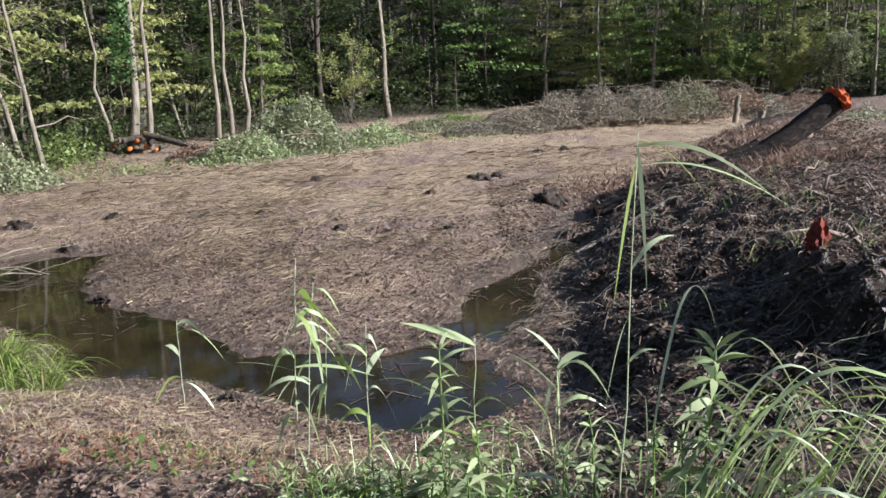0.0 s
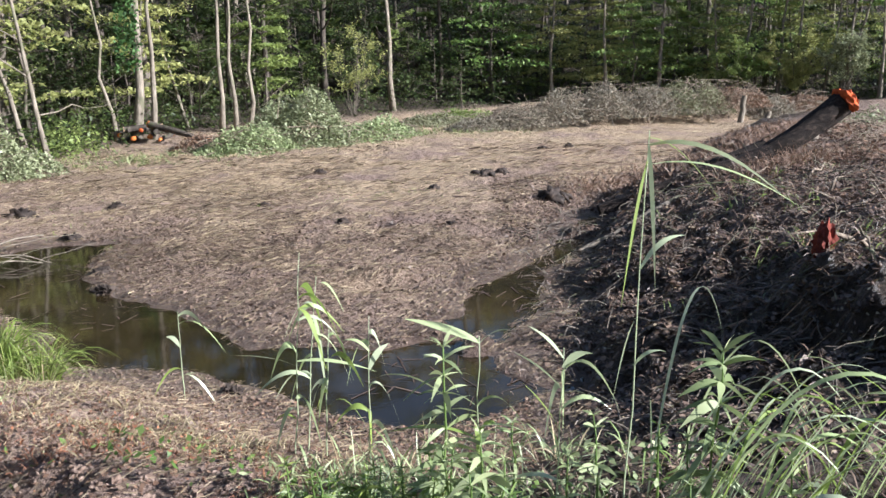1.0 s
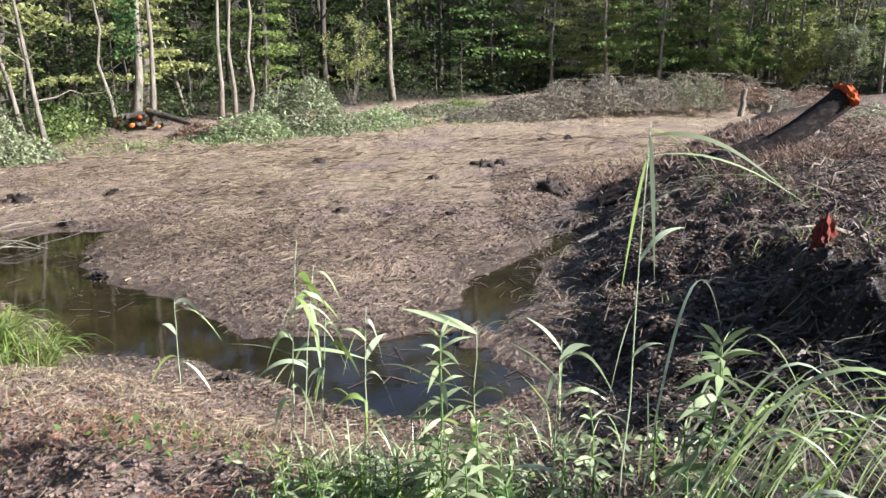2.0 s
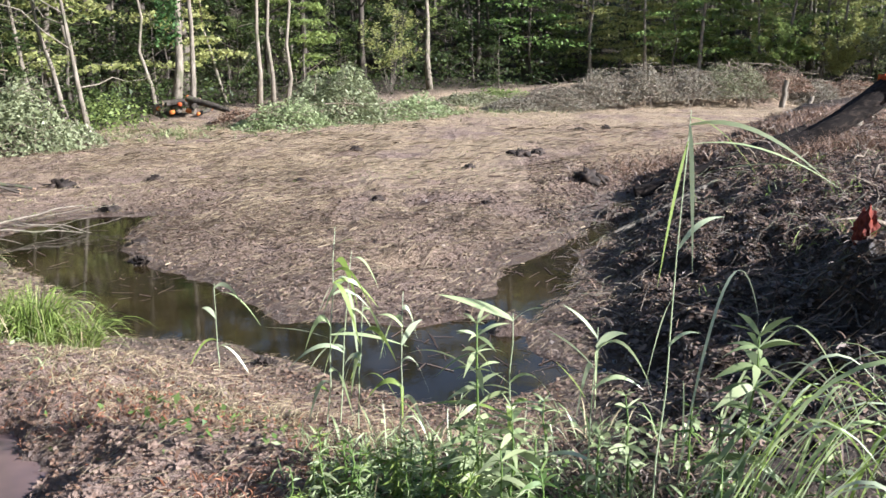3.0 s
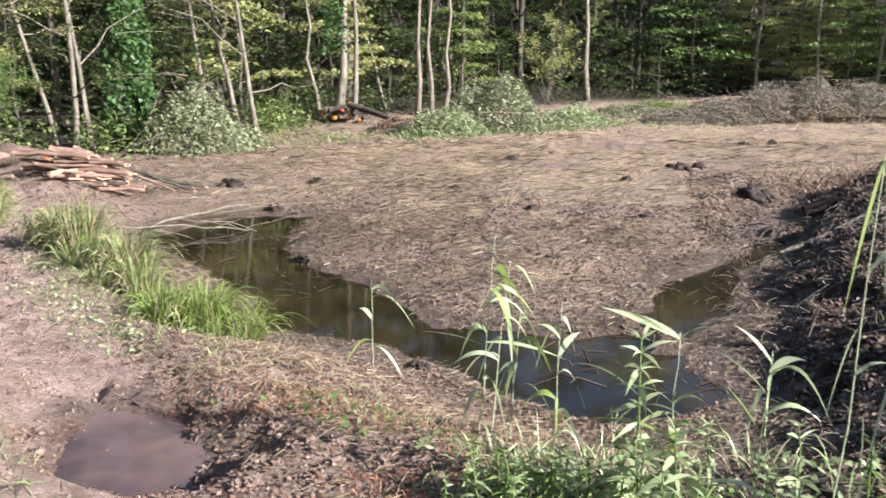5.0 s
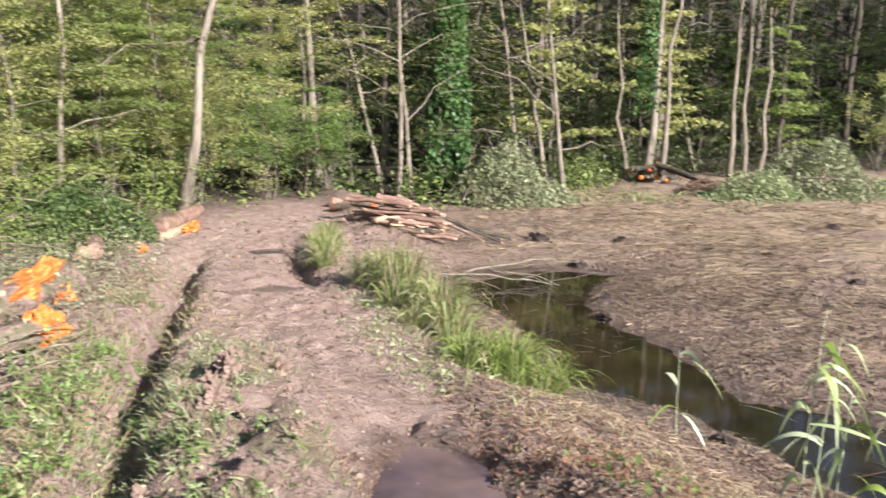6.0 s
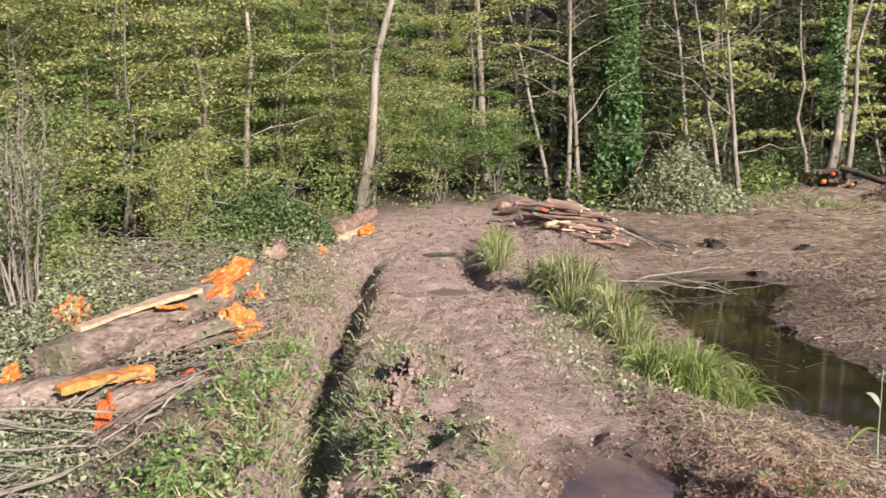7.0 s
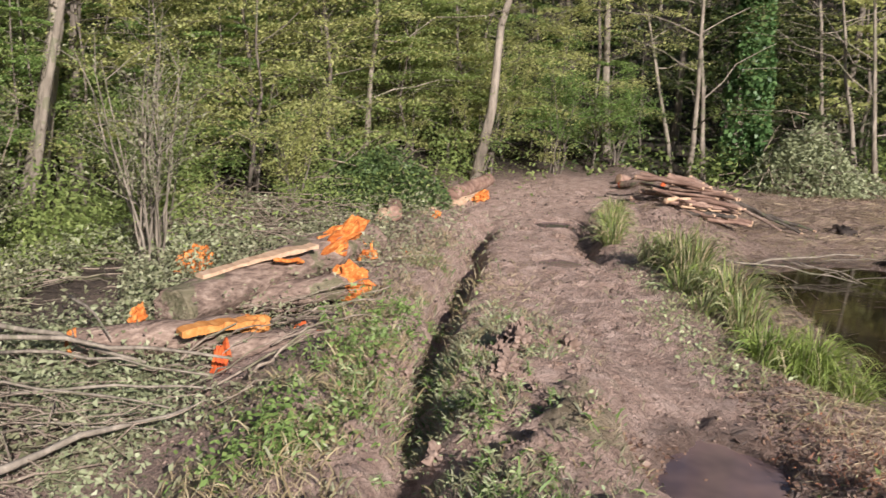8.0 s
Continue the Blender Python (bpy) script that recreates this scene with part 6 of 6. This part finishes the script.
crumbs("earth_crumbs", 0.8, 8, 4, 18, 4500, 0.026, lambda c, p: (c[0] > 0.05), "crumbled earth and litter on the spoil bank", "litter")


crumbs("earth_crumbs", 0.8, 6, 4, 13, 5000, 0.032, lambda c, p: c[0] > 0.04, "dark clods and rotten wood on the spoil bank", "stump")
leaf_litter("leaf_litter", 0.9, 6.5, 4, 15, 14000, 0.05, lambda c, p: c[0] > 0.04, "brown dead leaves lying thick on the spoil bank", "litter")
leaf_litter("leaf_litter", 1.6, 7, 5, 18, 9000, 0.045, lambda c, p: (c[0] > 0.3) & (c[3] < 0.6), "reddish dead bracken and leaves on the spoil bank's crest", "leaf_brown")


def tangle(name, x0, x1, y0, y1, count, ln, r, mat, label):
    """Crooked roots, stalks and twigs lying every way on rough ground."""
    h = Heap()
    px, py = rng.uniform(x0, x1, count), rng.uniform(y0, y1, count)
    keep = lie(px, py)[4] > 0.3
    for x, y in zip(px[keep], py[keep]):
        a, l = rng.uniform(0, 6.28), ln * rng.uniform(0.3, 1.0)
        e = (x + l * math.cos(a), y + l * math.sin(a))
        z0, z1 = lie(np.array([x, e[0]]), np.array([y, e[1]]))[0]
        h.tube(bent((x, y, z0 + 0.02), (*e, z1 + rng.uniform(0.02, 0.16)), rng.uniform(-0.02, 0.14) * l, 5, 0.03 * l), np.linspace(r * rng.uniform(0.5, 1.3), r * 0.35, 5), 4, 0.15, False)
    return tagged(new(name, h.mesh(name, M[mat], False)), label, "litter", kind="stuff")


tangle("root_tangle", 0.9, 6.5, 4.2, 14.5, 1300, 0.45, 0.008, "bark_grey", "crooked dark twigs and roots strewn over the spoil bank")


# ---- slash beside the track ----
def sticks(items, mat, label, name="branch", group="felled branches beside the track"):
    for ax, ay, az, bx, by, bz, r in items:
        a, b = np.array(on(ax, ay, az)), np.array(on(bx, by, bz))
        h = Heap()
        h.tube(bent((0, 0, 0), b - a, 0.04, 8, 0.014), np.linspace(r, r * 0.45, 8), 6, 0.08)
        solo(name, h.mesh(name, M[mat]), tuple(a), label, "branch", group)


sticks([(-7.3, 1.45, 0.32, -5.95, 2.35, 0.20, 0.026), (-6.95, 1.35, 0.26, -5.5, 2.75, 0.18, 0.022), (-4.9, 1.0, 0.16, -5.03, 2.25, 0.12, 0.024), (-6.1, 1.4, 0.1, -5.3, 2.5, 0.1, 0.014),
        (-6.4, 1.2, 0.14, -5.2, 2.2, 0.10, 0.012), (-6.6, 1.6, 0.2, -5.5, 2.6, 0.12, 0.014), (-5.8, 0.9, 0.1, -5.0, 2.0, 0.08, 0.011), (-7.2, 2.3, 0.35, -6.4, 2.3, 0.25, 0.014),
        (-5.45, 3.95, 0.04, -5.7, 4.65, 0.05, 0.012), (-8.95, 7.0, 0.1, -7.9, 6.45, 0.03, 0.016)], "bark_pale", "long pale barkless branch among felled slash")
for _ in range(230):
    x, y = rng.uniform(-9.8, -4.8), rng.uniform(0.6, 7.2)
    if float(along(np.array([x]), np.array([y]), TRACK)[0][0]) > 1.7:
        a = rng.normal(0.7, 0.5)
        ln = rng.uniform(0.4, 1.1)
        sticks([(x, y, 0.05, x + ln * math.cos(a), y + ln * math.sin(a), rng.uniform(0.05, 0.25), rng.uniform(0.004, 0.013))], "twig", "dry twig lying among felled slash", "twig", "twigs beside the track")
# branch that hangs over the far end of the pond
sticks([(-6.1, 10.5, 0.12, -5.3, 11.75, 0.35, 0.018), (-6.4, 10.1, 0.1, -4.9, 11.3, 0.12, 0.014), (-5.8, 10.9, 0.2, -4.7, 11.2, 0.02, 0.010), (-5.9, 10.8, 0.16, -5.0, 11.0, 0.22, 0.007), (-5.6, 11.2, 0.25, -4.9, 11.9, 0.30, 0.007), (-6.1, 10.3, 0.12, -5.2, 10.5, 0.10, 0.006), (-5.5, 10.9, 0.16, -5.1, 11.5, 0.32, 0.005), (-5.3, 11.1, 0.14, -4.5, 11.5, 0.16, 0.006)], "bark_pale", "pale dead branch lying in the pond's far end", "branch", "branches in the pond")


def many_stemmed(x, y, tall, stems, leaves, label, bark="bark_pale", green="leaf_pale"):
    ob = thing("bush", on(x, y), label, "bush", "bushes at the wood edge")
    h, pts = Heap(), []
    for i in range(stems):
        a = rng.uniform(0, 2 * math.pi)
        r = tall * rng.uniform(0.1, 0.42)
        tip = np.array([r * math.cos(a), r * math.sin(a), tall * rng.uniform(0.65, 1.1)])
        path = bent((rng.normal(0, 0.05), rng.normal(0, 0.05), -0.05), tip, 0.08, 6, 0.03)
        h.tube(path, np.linspace(rng.uniform(0.009, 0.018), 0.003, 6), 5, 0, False)
        for j in range(5):
            s = rng.uniform(0.35, 1)
            p = tip * s
            q = p + rng.normal(0, 1, 3) * tall * np.array([0.14, 0.14, 0.07]) + np.array([0, 0, 0.12 * tall])
            h.tube(bent(p, q, 0.02, 3), [0.006, 0.004, 0.002], 4, 0, False)
            k = 4 * leaves // (stems * 5)
            pts.append(p + (q - p) * rng.uniform(0.2, 1.2, (k, 1)) + rng.normal(0, 0.06, (k, 3)))
    tagged(part("stemwork", h.mesh("bush_stemwork", M[bark]), ob), kind="stuff")
    part("foliage", quads("bush_foliage", leaf_cards(np.concatenate(pts), 0.028 if tall < 2.3 else 0.07, 0.4, 1.6, 3), M[green]), ob)


for x, y, tall, n, m in ((12.4, 39.4, 2.6, 1500, "leaf_green"), (14.6, 38.4, 2.8, 1800, "leaf_yellow"), (16.2, 37.2, 2.4, 1500, "leaf_pale"),
                        (-3.5, 35.8, 3.2, 500, "leaf_yellow")):
    many_stemmed(x, y, tall, 10, n, "sunlit yellow-green bush before the dark wood", "bark_grey", m)
many_stemmed(-8.5, 3.55, 2.0, 15, 600, "pale many-stemmed bush with thin leaves", "bark_pale", "leaf_wilted")
many_stemmed(-9.4, 2.2, 1.7, 10, 1400, "pale many-stemmed bush with thin leaves", "twig", "leaf_wilted")
many_stemmed(-10.4, 4.4, 1.8, 9, 1600, "leafy bush at the wood edge", "bark_grey", "leaf_green")
many_stemmed(-10.9, 6.6, 1.6, 9, 1600, "leafy bush at the wood edge", "bark_grey", "leaf_yellow")
many_stemmed(-12.0, 13.2, 2.0, 10, 2200, "fresh green leafy bush at the track's bend", "bark_grey", "leaf_fresh")
many_stemmed(-12.4, 11.6, 2.2, 10, 2200, "fresh green leafy bush at the track's bend", "bark_grey", "leaf_yellow")
many_stemmed(-11.6, 14.6, 1.5, 9, 1600, "green leafy bush at the track's bend", "bark_grey", "leaf_fresh")
